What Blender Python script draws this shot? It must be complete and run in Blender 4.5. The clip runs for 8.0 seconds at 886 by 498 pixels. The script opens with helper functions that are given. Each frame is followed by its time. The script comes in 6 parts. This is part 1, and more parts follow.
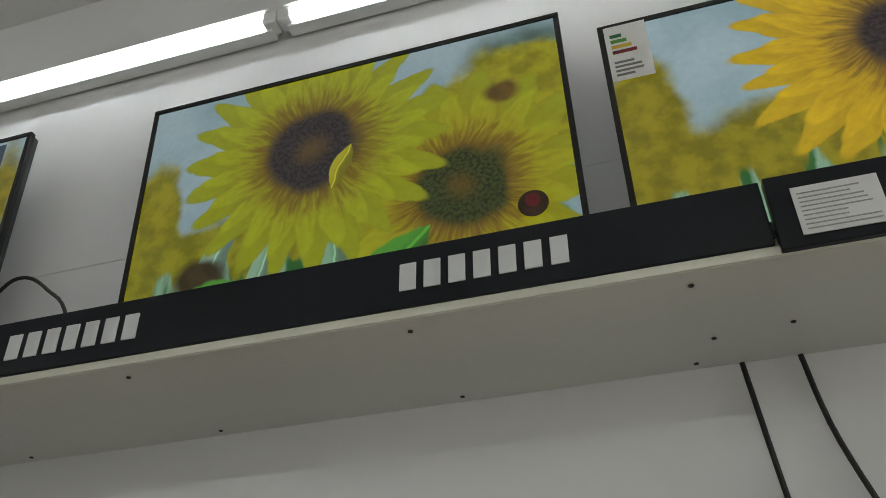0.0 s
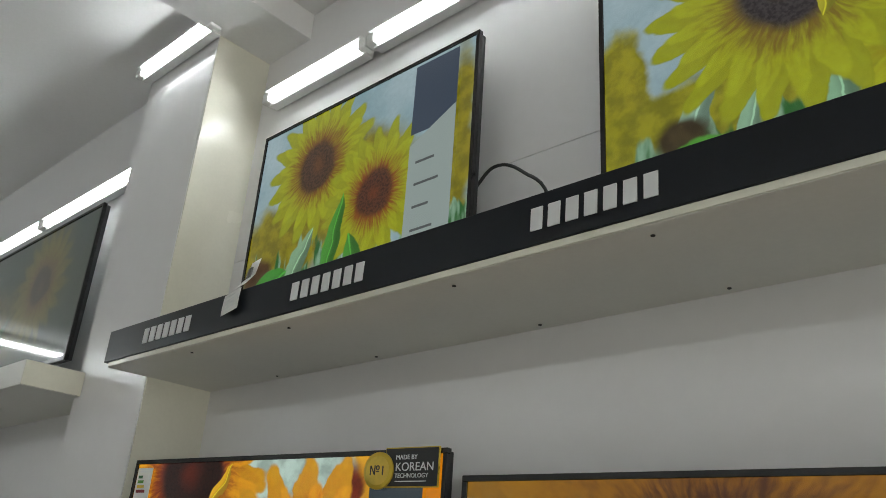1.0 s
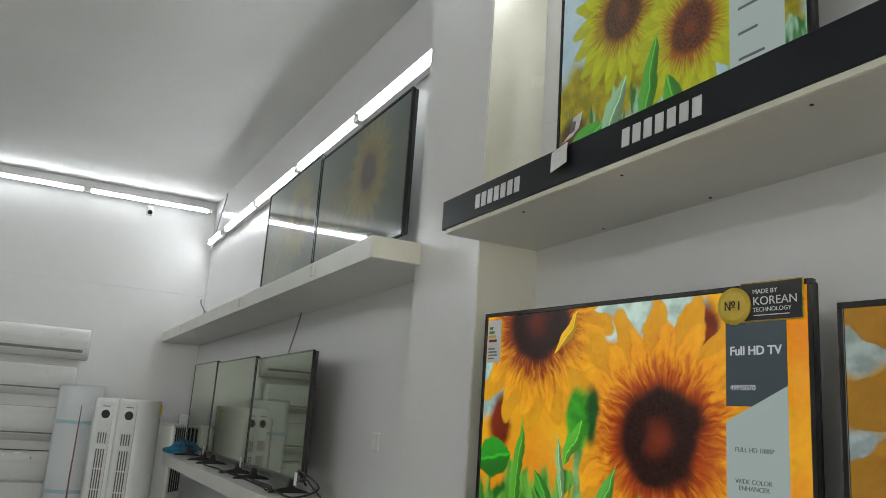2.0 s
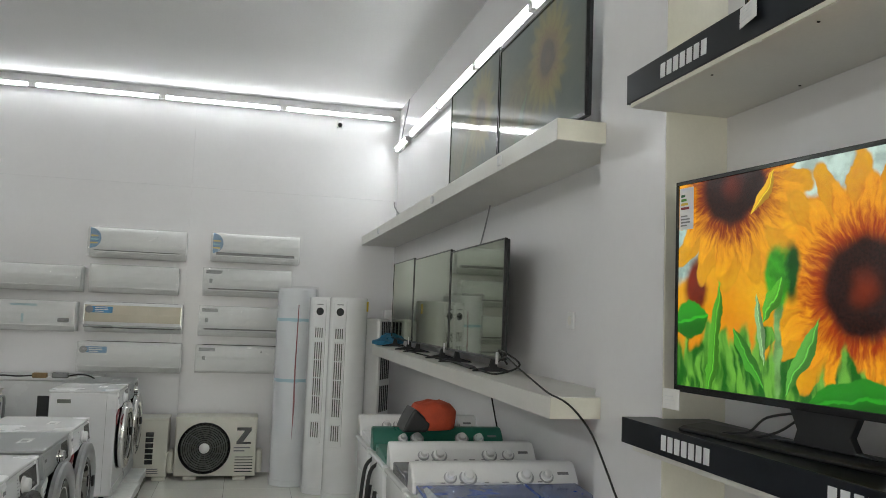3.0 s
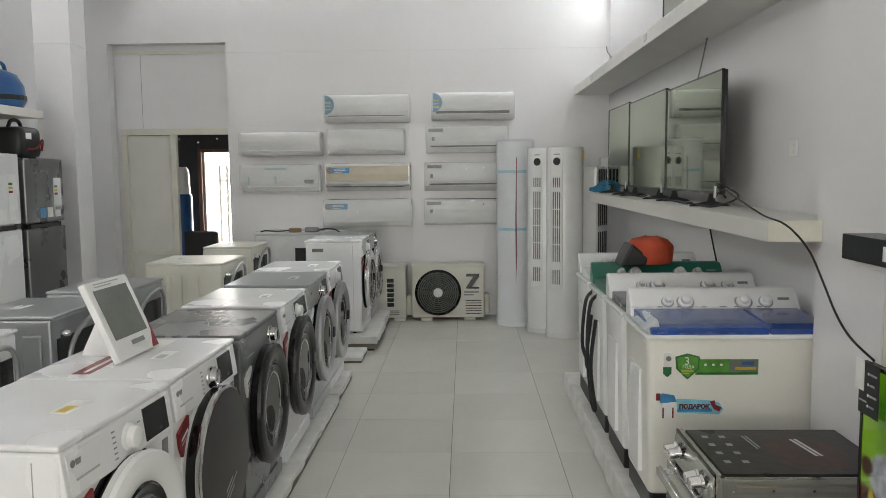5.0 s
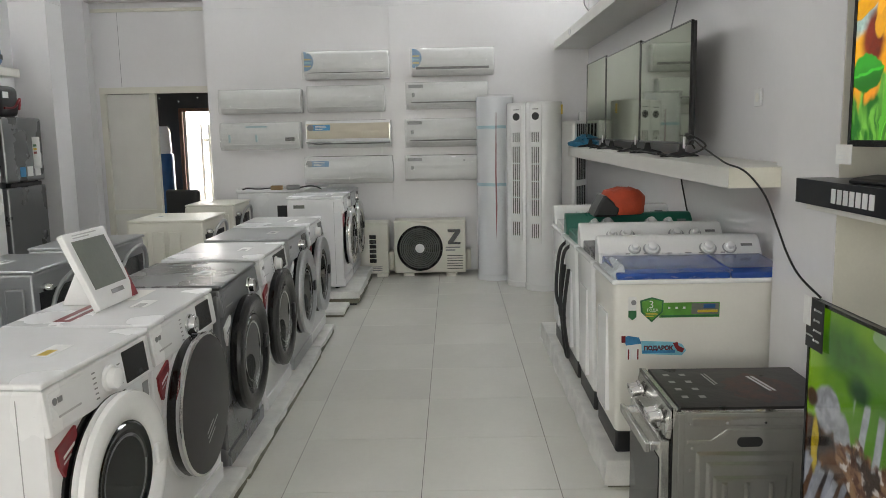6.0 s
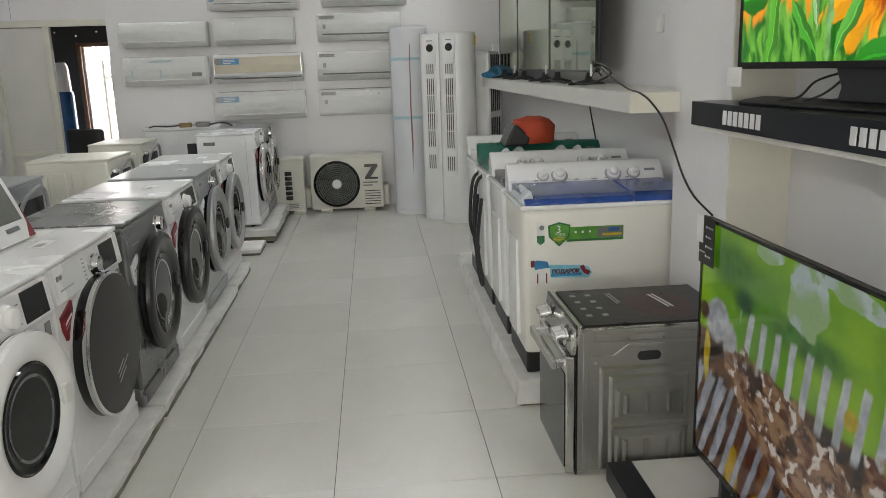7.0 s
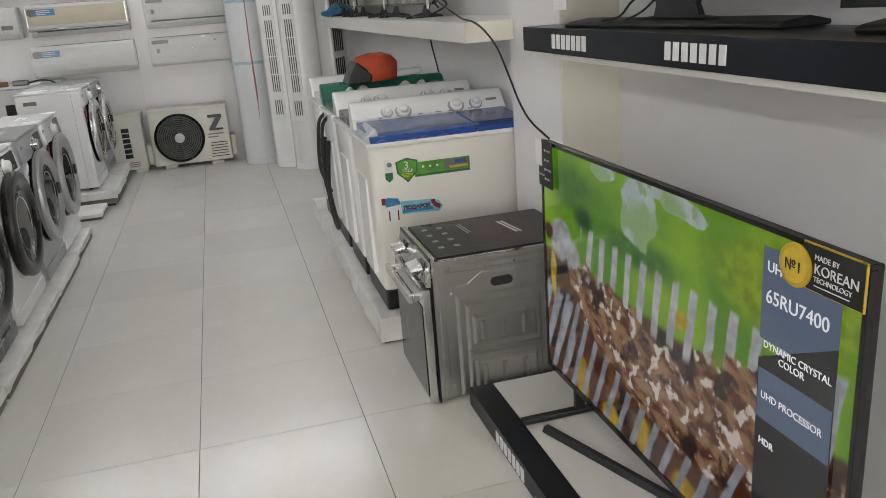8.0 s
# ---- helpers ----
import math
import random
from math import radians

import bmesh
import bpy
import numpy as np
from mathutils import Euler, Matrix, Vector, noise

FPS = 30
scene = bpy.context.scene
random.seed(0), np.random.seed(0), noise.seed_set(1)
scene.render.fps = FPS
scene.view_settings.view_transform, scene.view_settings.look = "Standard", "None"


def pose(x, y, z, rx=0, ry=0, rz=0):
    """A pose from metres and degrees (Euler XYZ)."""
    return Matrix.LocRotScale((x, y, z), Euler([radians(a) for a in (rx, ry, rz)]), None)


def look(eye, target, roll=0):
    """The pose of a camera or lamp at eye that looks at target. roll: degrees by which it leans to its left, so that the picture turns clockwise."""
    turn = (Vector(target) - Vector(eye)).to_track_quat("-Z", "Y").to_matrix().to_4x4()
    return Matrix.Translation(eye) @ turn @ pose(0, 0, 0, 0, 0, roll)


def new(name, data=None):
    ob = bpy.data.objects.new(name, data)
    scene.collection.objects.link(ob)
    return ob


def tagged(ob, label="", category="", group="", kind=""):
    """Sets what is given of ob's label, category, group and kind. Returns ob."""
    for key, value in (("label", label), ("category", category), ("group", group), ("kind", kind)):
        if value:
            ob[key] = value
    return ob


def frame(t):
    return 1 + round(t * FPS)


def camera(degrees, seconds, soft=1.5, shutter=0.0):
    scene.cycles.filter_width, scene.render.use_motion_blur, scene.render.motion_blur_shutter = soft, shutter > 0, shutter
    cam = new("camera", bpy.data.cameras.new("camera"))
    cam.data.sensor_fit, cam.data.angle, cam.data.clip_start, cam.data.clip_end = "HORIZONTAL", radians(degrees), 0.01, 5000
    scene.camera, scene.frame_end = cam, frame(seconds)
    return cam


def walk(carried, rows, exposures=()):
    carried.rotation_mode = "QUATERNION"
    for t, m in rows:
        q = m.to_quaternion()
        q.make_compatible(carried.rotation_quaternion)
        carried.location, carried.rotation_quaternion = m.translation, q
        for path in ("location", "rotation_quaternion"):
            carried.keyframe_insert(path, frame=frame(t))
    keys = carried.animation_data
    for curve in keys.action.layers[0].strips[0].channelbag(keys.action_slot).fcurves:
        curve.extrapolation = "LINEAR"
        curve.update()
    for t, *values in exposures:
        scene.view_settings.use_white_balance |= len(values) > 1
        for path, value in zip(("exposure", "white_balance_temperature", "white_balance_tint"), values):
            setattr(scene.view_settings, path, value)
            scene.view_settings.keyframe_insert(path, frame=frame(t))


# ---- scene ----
cam = camera(58.3, 8.0, 0.65)
PATH = [
    (0, (3.199, 0.345, 1.882), (2.743, 1.995, 2.917), -2.4),
    (0.5, (3.047, 0.325, 1.872), (2.213, 1.875, 2.822), 0.7),
    (1, (2.938, 0.276, 1.838), (1.665, 1.605, 2.62), 4.0),
    (1.5, (2.871, 0.233, 1.805), (1.306, 1.318, 2.418), 5.1),
    (2, (2.853, 0.168, 1.768), (1.104, 1.038, 2.2), 4.0),
    (2.2, (2.856, 0.168, 1.754), (1.057, 0.963, 2.122), 3.6),
    (3.3, (2.975, 0.087, 1.648), (1.009, 0.443, 1.744), 1.5),
    (3.5, (2.995, 0.086, 1.639), (1.014, 0.36, 1.693), 1.2),
    (4, (3.069, 0.063, 1.607), (1.071, 0.149, 1.555), 0.4),
    (4.5, (3.111, 0.067, 1.587), (1.116, 0.052, 1.455), -0.2),
    (6, (3.246, 0.156, 1.534), (1.268, 0.129, 1.243), -1.1),
    (6.5, (3.272, 0.186, 1.522), (1.305, 0.221, 1.164), -1.2),
    (7, (3.273, 0.207, 1.508), (1.331, 0.367, 1.056), -1.8),
    (7.5, (3.256, 0.226, 1.492), (1.348, 0.513, 0.965), -2.8),
    (8, (3.269, 0.265, 1.484), (1.424, 0.742, 0.877), -4.4),
]
walk(cam, [(t, look(eye, target, roll)) for t, eye, target, roll in PATH],
     exposures=[(0, -0.42, 6400, 8), (0.5, -0.33, 6400, 8), (1, -0.20, 6400, 8), (1.5, -0.11, 6400, 8), (2, 0.0, 6400, 8), (3.5, 0.27, 6450, 11), (4.5, 0.38, 6500, 12), (6, 0.43, 6500, 12), (7, 0.48, 6500, 12), (8, 0.64, 6500, 15)])

# ---- light: tube lamps carry the room, daylight comes in by the back door ----
world = bpy.data.worlds.new("world")
scene.world = world
world.use_nodes = True
_sky = world.node_tree.nodes.new("ShaderNodeTexSky")
_sky.sky_type = "NISHITA"
_sky.sun_disc = False
_sky.sun_elevation, _sky.sun_rotation = radians(48), radians(250)
world.node_tree.links.new(_sky.outputs["Color"], world.node_tree.nodes["Background"].inputs["Color"])
world.node_tree.nodes["Background"].inputs["Strength"].default_value = 0.12
sun = new("sun", bpy.data.lights.new("sun", "SUN"))
sun.data.energy, sun.data.angle, sun.data.color = 3.5, radians(0.6), (1, 0.95, 0.87)
sun.matrix_world = look((-14, -8, 9), (-8, -3, 0))
TUBE = 36.5
day = new("shop_window_daylight", bpy.data.lights.new("shop_window_daylight", "AREA"))
day.data.shape, day.data.size, day.data.size_y = "RECTANGLE", 4.6, 2.5
day.data.energy, day.data.color = 112, (0.98, 0.945, 0.83)
day.matrix_world = look((9.52, -1.2, 1.6), (0, -1.2, 1.6))


# ---- materials ----
def mat(name, col, rough=0.5, metal=0.0, var=0.06, scale=6.0, bump=0.02, fine=90.0, spec=0.5, rvar=0.08, coat=0.0, island=0.0, piece=0.0, stretch=(1, 1, 1)):
    m = bpy.data.materials.new(name)
    m.use_nodes = True
    nt = m.node_tree
    n, l = nt.nodes, nt.links
    b = n["Principled BSDF"]
    b.inputs["Metallic"].default_value = metal
    b.inputs["Specular IOR Level"].default_value = spec
    b.inputs["Coat Weight"].default_value = coat
    tc = n.new("ShaderNodeTexCoord")
    mp = n.new("ShaderNodeMapping")
    mp.inputs["Scale"].default_value = stretch
    l.new(tc.outputs["Object"], mp.inputs["Vector"])
    big, small = n.new("ShaderNodeTexNoise"), n.new("ShaderNodeTexNoise")
    for t, s, d in ((big, scale, 5), (small, fine, 3)):
        t.inputs["Scale"].default_value = s
        t.inputs["Detail"].default_value = d
        l.new(mp.outputs["Vector"], t.inputs["Vector"])
    add = n.new("ShaderNodeMath")
    add.operation = "MULTIPLY_ADD"
    l.new(small.outputs["Fac"], add.inputs[0])
    add.inputs[1].default_value = 0.35
    l.new(big.outputs["Fac"], add.inputs[2])
    ramp = n.new("ShaderNodeMapRange")
    ramp.inputs["From Min"].default_value, ramp.inputs["From Max"].default_value = 0.35, 1.0
    ramp.inputs["To Min"].default_value, ramp.inputs["To Max"].default_value = 1 - var * 1.6, 1 + var * 0.7
    l.new(add.outputs[0], ramp.inputs["Value"])
    value = ramp.outputs[0]
    for amount, node, socket in ((island, "ShaderNodeNewGeometry", "Random Per Island"), (piece, "ShaderNodeObjectInfo", "Random")):
        if amount:
            info = n.new(node)
            r2 = n.new("ShaderNodeMapRange")
            r2.inputs["To Min"].default_value, r2.inputs["To Max"].default_value = 1 - amount, 1 + amount
            l.new(info.outputs[socket], r2.inputs["Value"])
            mul = n.new("ShaderNodeMath")
            mul.operation = "MULTIPLY"
            l.new(value, mul.inputs[0])
            l.new(r2.outputs[0], mul.inputs[1])
            value = mul.outputs[0]
    sc = n.new("ShaderNodeVectorMath")
    sc.operation = "SCALE"
    sc.inputs[0].default_value = col
    l.new(value, sc.inputs["Scale"])
    l.new(sc.outputs[0], b.inputs["Base Color"])
    rr = n.new("ShaderNodeMapRange")
    rr.inputs["To Min"].default_value, rr.inputs["To Max"].default_value = max(0.02, rough - rvar), min(1, rough + rvar)
    l.new(big.outputs["Fac"], rr.inputs["Value"])
    b.inputs["Roughness"].default_value = rough
    if rvar:
        l.new(rr.outputs[0], b.inputs["Roughness"])
    if bump:
        bp = n.new("ShaderNodeBump")
        bp.inputs["Strength"].default_value, bp.inputs["Distance"].default_value = bump, 0.02
        l.new(add.outputs[0], bp.inputs["Height"])
        l.new(bp.outputs[0], b.inputs["Normal"])
    return m


def glow(name, col, strength, other=None, scale=8.0, lo=0.35, hi=0.65, island=0.0, rough=0.12):
    """A lit picture element: black glossy glass that gives off its own colour."""
    m = bpy.data.materials.new(name)
    m.use_nodes = True
    n, l = m.node_tree.nodes, m.node_tree.links
    b = n["Principled BSDF"]
    b.inputs["Base Color"].default_value = (0.01, 0.01, 0.012, 1)
    b.inputs["Roughness"].default_value = rough
    b.inputs["Emission Strength"].default_value = strength
    tc, tx, mx = n.new("ShaderNodeTexCoord"), n.new("ShaderNodeTexNoise"), n.new("ShaderNodeMix")
    mx.data_type = "RGBA"
    tx.inputs["Scale"].default_value, tx.inputs["Detail"].default_value = scale, 4
    l.new(tc.outputs["Object"], tx.inputs["Vector"])
    r = n.new("ShaderNodeMapRange")
    r.inputs["From Min"].default_value, r.inputs["From Max"].default_value = lo, hi
    l.new(tx.outputs["Fac"], r.inputs["Value"])
    fac = r.outputs[0]
    if island:
        g, ad = n.new("ShaderNodeNewGeometry"), n.new("ShaderNodeMath")
        ad.operation = "MULTIPLY_ADD"
        ad.use_clamp = True
        l.new(g.outputs["Random Per Island"], ad.inputs[0])
        ad.inputs[1].default_value = island
        l.new(fac, ad.inputs[2])
        fac = ad.outputs[0]
    l.new(fac, mx.inputs[0])
    mx.inputs[6].default_value = (*col, 1)
    mx.inputs[7].default_value = (*(other or col), 1)
    l.new(mx.outputs[2], b.inputs["Emission Color"])
    return m


WALL = mat("wall_laminate", (0.80, 0.79, 0.80), 0.21, var=0.03, scale=0.7, bump=0.0, fine=25, rvar=0.0)
CEIL = mat("ceiling_paint", (0.80, 0.79, 0.79), 0.85, var=0.06, scale=0.8, bump=0.05, fine=60)
TILE = mat("floor_tile", (0.71, 0.70, 0.645), 0.19, spec=0.6, var=0.05, scale=2.2, bump=0.006, fine=30, rvar=0.07, piece=0.03)
GROUT = mat("grout", (0.10, 0.095, 0.085), 0.9, var=0.2, scale=14)
SHELF = mat("shelf_laminate", (0.72, 0.705, 0.66), 0.38, var=0.06, scale=3)
UNDER = mat("olive_grey_board", (0.20, 0.19, 0.14), 0.85, var=0.4, scale=7, bump=0.2)
CREAM = mat("cream_edge", (0.78, 0.76, 0.66), 0.24, var=0.06, scale=4)
BLACK = mat("black_plastic", (0.010, 0.0105, 0.012), 0.4, var=0.2, scale=10, bump=0.03)
SIGN = mat("black_sign_acrylic", (0.006, 0.008, 0.013), 0.34, var=0.25, scale=5, bump=0.01, spec=0.3)
LETTER = mat("grey_white_letter", (0.72, 0.73, 0.74), 0.4, var=0.05)
BEZEL = mat("tv_bezel", (0.007, 0.007, 0.008), 0.24, var=0.2, scale=12, bump=0.0)
OFFSCREEN = mat("dark_screen_glass", (0.02, 0.022, 0.02), 0.05, var=0.2, scale=2, bump=0.0, spec=1.0, rvar=0.02, coat=1.0)
for _s in ("Specular Tint", "Coat Tint"):
    OFFSCREEN.node_tree.nodes["Principled BSDF"].inputs[_s].default_value = (0.80, 0.88, 0.66, 1)
ENAMEL = mat("white_enamel", (0.80, 0.80, 0.81), 0.26, var=0.04, scale=2.5, bump=0.006, fine=30)
PLASTIC = mat("white_plastic", (0.85, 0.85, 0.85), 0.22, var=0.05, scale=5, bump=0.008)
IVORY = mat("ivory_plastic", (0.72, 0.70, 0.62), 0.38, var=0.06, scale=4, bump=0.01)
TUBWHITE = mat("warm_white_plastic", (0.77, 0.755, 0.70), 0.33, var=0.05, scale=3, bump=0.008)
GREY = mat("graphite_enamel", (0.19, 0.195, 0.20), 0.28, metal=0.6, var=0.08, scale=3, bump=0.006)
SILVER = mat("silver_enamel", (0.42, 0.43, 0.44), 0.3, metal=0.7, var=0.08, scale=3, bump=0.006)
STEEL = mat("zinc_steel", (0.58, 0.58, 0.55), 0.25, metal=0.95, var=0.14, scale=5, bump=0.03, fine=60)
GALV = mat("galvanised_sheet", (0.40, 0.40, 0.375), 0.29, metal=0.92, var=0.06, scale=3, bump=0.004, fine=60, rvar=0.03)
CHROME = mat("chrome", (0.75, 0.75, 0.75), 0.14, metal=1.0, var=0.05)
GLASS = mat("dark_door_glass", (0.005, 0.007, 0.008), 0.05, var=0.3, scale=6, bump=0.0, spec=0.3, rvar=0.02)
SMOKE = mat("smoked_door_glass", (0.034, 0.031, 0.032), 0.34, var=0.25, scale=6, bump=0.0, spec=0.22)
RUBBER = mat("black_rubber", (0.012, 0.012, 0.012), 0.6, var=0.2, scale=20)
FOAM = mat("white_polystyrene", (0.74, 0.73, 0.70), 0.9, var=0.14, scale=9, bump=0.35, fine=140)
FILM = mat("clear_film", (0.62, 0.66, 0.68), 0.14, var=0.2, scale=14, bump=0.35, fine=45)
BLUELID = mat("blue_lid_plastic", (0.016, 0.070, 0.33), 0.20, var=0.2, scale=9, bump=0.03, fine=30, coat=0.3)
WRAP = mat("crumpled_clear_film", (0.62, 0.70, 0.84), 0.10, var=0.2, scale=12, bump=0.6, fine=26, spec=0.8)
WRAP.node_tree.nodes["Principled BSDF"].inputs["Alpha"].default_value = 0.15
THINFILM = mat("clear_protective_film", (0.84, 0.85, 0.82), 0.06, var=0.1, scale=9, bump=0.5, fine=12, spec=0.9)
THINFILM.node_tree.nodes["Principled BSDF"].inputs["Alpha"].default_value = 0.30
GREYFILM = mat("grey_printed_film", (0.36, 0.38, 0.38), 0.3, var=0.2, scale=14, bump=0.1, fine=20)
GREYFILM.node_tree.nodes["Principled BSDF"].inputs["Alpha"].default_value = 0.38
GREENLID = mat("green_plastic", (0.02, 0.16, 0.11), 0.3, var=0.2, scale=8)
DARKLID = mat("grey_lid_plastic", (0.10, 0.10, 0.11), 0.25, var=0.2, scale=8)
BEIGE = mat("champagne_panel", (0.60, 0.54, 0.43), 0.35, metal=0.0, var=0.06, scale=5)
GRILLE = mat("grille_grey", (0.16, 0.17, 0.15), 0.6, var=0.2)
SLOT = mat("vent_dark", (0.03, 0.03, 0.032), 0.7, var=0.2)
PAPER = mat("white_paper", (0.78, 0.78, 0.77), 0.7, var=0.06, scale=20)
INK = mat("grey_ink", (0.22, 0.22, 0.23), 0.7)
REDST = mat("red_sticker", (0.22, 0.014, 0.02), 0.35, var=0.25, scale=14)
DULLRED = mat("faded_red_sticker", (0.075, 0.035, 0.012), 0.35, var=0.6, scale=40)
BLUEBLACK = mat("navy_ink", (0.012, 0.014, 0.05), 0.4, var=0.2)
GREENST = mat("green_sticker", (0.10, 0.33, 0.04), 0.35, var=0.3, scale=16)
DGREENST = mat("dark_green_sticker", (0.02, 0.15, 0.05), 0.35, var=0.3, scale=16)
BLUEST = mat("blue_sticker", (0.05, 0.25, 0.5), 0.35, var=0.25, scale=16)
CYANST = mat("cyan_sticker", (0.22, 0.55, 0.68), 0.35, var=0.15, scale=16)
YELST = mat("yellow_sticker", (0.72, 0.5, 0.05), 0.35, var=0.2, scale=16)
ORANGE = mat("orange_cloth", (0.52, 0.07, 0.025), 0.75, var=0.2, scale=9, bump=0.2)
BLUEBAG = mat("blue_bag_plastic", (0.05, 0.28, 0.5), 0.3, var=0.4, scale=20, bump=0.4)
BLUEPL = mat("blue_plastic", (0.02, 0.10, 0.28), 0.35, var=0.2, scale=6)
# the back room's dimness is put into this near-black colour
DARKROOM = mat("dim_room_panel", (0.055, 0.05, 0.048), 0.6, var=0.2, scale=5)
WOOD = mat("brown_wood", (0.20, 0.09, 0.045), 0.5, var=0.3, scale=8, stretch=(1, 1, 0.1))
CARTON = mat("brown_carton", (0.26, 0.17, 0.08), 0.85, var=0.15, scale=9)
CONCRETE = mat("pale_ground", (0.5, 0.48, 0.44), 0.9, var=0.2, scale=3, bump=0.2)
GOLD = mat("gold_print", (0.62, 0.43, 0.04), 0.3, metal=0.4, var=0.15, scale=30)
TAPE = mat("pale_blue_tape", (0.42, 0.62, 0.68), 0.35, var=0.1)
BLACKFILM = mat("black_printed_film", (0.02, 0.018, 0.018), 0.30, var=0.5, scale=7, bump=0.12, fine=25, spec=0.3)
PRINT = mat("pale_print", (0.42, 0.42, 0.42), 0.5, var=0.2)
EMBER = mat("ember_print", (0.075, 0.024, 0.016), 0.4, var=0.9, scale=22)

LIT = bpy.data.materials.new("tube_light")
LIT.use_nodes = True
LIT.node_tree.nodes["Principled BSDF"].inputs["Emission Color"].default_value = (0.905, 0.95, 0.94, 1)
LIT.node_tree.nodes["Principled BSDF"].inputs["Emission Strength"].default_value = TUBE
DAY = bpy.data.materials.new("daylight_backdrop")
DAY.use_nodes = True
DAY.node_tree.nodes["Principled BSDF"].inputs["Emission Color"].default_value = (1.0, 0.97, 0.9, 1)
DAY.node_tree.nodes["Principled BSDF"].inputs["Emission Strength"].default_value = 14.0


# ---- mesh helpers ----
def thing(name, m, label, category, group="", kind=""):
    ob = new(name)
    ob.empty_display_size = 0.1
    ob.matrix_world = m
    return tagged(ob, label, category, group, kind)


def part(name, bm, material, parent, label="", smooth=False):
    me = bpy.data.meshes.new(name)
    bm.to_mesh(me)
    bm.free()
    me.materials.append(material)
    if smooth:
        for p in me.polygons:
            p.use_smooth = True
        me.set_sharp_from_angle(angle=radians(38))
    ob = new(name, me)
    ob.parent = parent
    return tagged(ob, label)


def lone(name, bm, material, label, category, kind="", group="", smooth=False):
    ob = part(name, bm, material, None, "", smooth)
    return tagged(ob, label, category, group, kind)


def box(x0, x1, y0, y1, z0, z1, bevel=0.0, bm=None, seg=2):
    own = bmesh.new()
    bmesh.ops.create_cube(own, size=1)
    for v in own.verts:
        v.co = ((x0 + x1) / 2 + v.co.x * (x1 - x0), (y0 + y1) / 2 + v.co.y * (y1 - y0), (z0 + z1) / 2 + v.co.z * (z1 - z0))
    if bevel:
        bmesh.ops.bevel(own, geom=own.edges[:], offset=bevel, segments=seg, affect="EDGES", profile=0.5)
    return join(bm, own)


def join(bm, own):
    if bm is None:
        return own
    me = bpy.data.meshes.new("tmp")
    own.to_mesh(me)
    own.free()
    bm.from_mesh(me)
    bpy.data.meshes.remove(me)
    return bm


def lathe(profile, cx=0, cz=0, seg=36, bm=None, axis="y", sx=1.0, closed=True):
    """Turns (radius, place along the axis) pairs round the y axis (or z)."""
    own = bmesh.new()
    rings = []
    for r, a in profile:
        ring = []
        for i in range(seg):
            c, s = math.cos(2 * math.pi * i / seg) * r * sx, math.sin(2 * math.pi * i / seg) * r
            ring.append(own.verts.new((cx + c, a, cz + s) if axis == "y" else (cx + c, cz + s, a)))
        rings.append(ring)
    for p, q in zip(rings, rings[1:]):
        for i in range(seg):
            j = (i + 1) % seg
            own.faces.new((p[i], p[j], q[j], q[i]))
    if closed:
        own.faces.new(rings[0])
        own.faces.new(rings[-1])
    bmesh.ops.remove_doubles(own, verts=own.verts, dist=1e-5)
    bmesh.ops.recalc_face_normals(own, faces=own.faces)
    return join(bm, own)


def smooth_line(pts, steps=6):
    out, p = [], [Vector(a) for a in pts]
    for i in range(len(p) - 1):
        a, b, c, d = p[max(i - 1, 0)], p[i], p[i + 1], p[min(i + 2, len(p) - 1)]
        for k in range(steps):
            t = k / steps
            out.append(0.5 * (2 * b + (c - a) * t + (2 * a - 5 * b + 4 * c - d) * t * t + (3 * b - a - 3 * c + d) * t ** 3))
    return out + [p[-1]]


def tube(pts, r, seg=8, bm=None, steps=6):
    own = bmesh.new()
    line = smooth_line(pts, steps)
    rings = []
    for i, p in enumerate(line):
        d = (line[min(i + 1, len(line) - 1)] - line[max(i - 1, 0)]).normalized()
        u = d.orthogonal().normalized() if i == 0 else (u - d * u.dot(d)).normalized()
        w = d.cross(u)
        rings.append([own.verts.new(p + (u * math.cos(2 * math.pi * k / seg) + w * math.sin(2 * math.pi * k / seg)) * r) for k in range(seg)])
    for p, q in zip(rings, rings[1:]):
        for k in range(seg):
            own.faces.new((p[k], p[(k + 1) % seg], q[(k + 1) % seg], q[k]))
    own.faces.new(rings[0])
    own.faces.new(rings[-1])
    bmesh.ops.recalc_face_normals(own, faces=own.faces)
    return join(bm, own)


def prism(profile, x0, x1, bm=None, bevel=0.0, axis="x"):
    """A profile of (y, z) pairs drawn out along x (or of (x, z) pairs along y)."""
    own = bmesh.new()
    ends = []
    for e in (x0, x1):
        ends.append([own.verts.new((e, a, b) if axis == "x" else (a, e, b)) for a, b in profile])
    n = len(profile)
    own.faces.new(ends[0])
    own.faces.new(ends[1])
    for i in range(n):
        own.faces.new((ends[0][i], ends[0][(i + 1) % n], ends[1][(i + 1) % n], ends[1][i]))
    bmesh.ops.recalc_face_normals(own, faces=own.faces)
    if bevel:
        bmesh.ops.bevel(own, geom=own.edges[:], offset=bevel, segments=2, affect="EDGES", profile=0.5)
    return join(bm, own)


def lettering(text, size, material, parent, m, align="LEFT", name="lettering", bold=0.0):
    cu = bpy.data.curves.new("text", "FONT")
    cu.body, cu.size, cu.align_x, cu.extrude = text, size, align, 0.0006
    cu.offset = bold
    ob = bpy.data.objects.new("text", cu)
    scene.collection.objects.link(ob)
    me = bpy.data.meshes.new_from_object(ob.evaluated_get(bpy.context.evaluated_depsgraph_get()))
    bpy.data.objects.remove(ob)
    me.materials.clear()
    me.materials.append(material)
    t = new(name, me)
    t.parent = parent
    t.matrix_basis = m
    return t


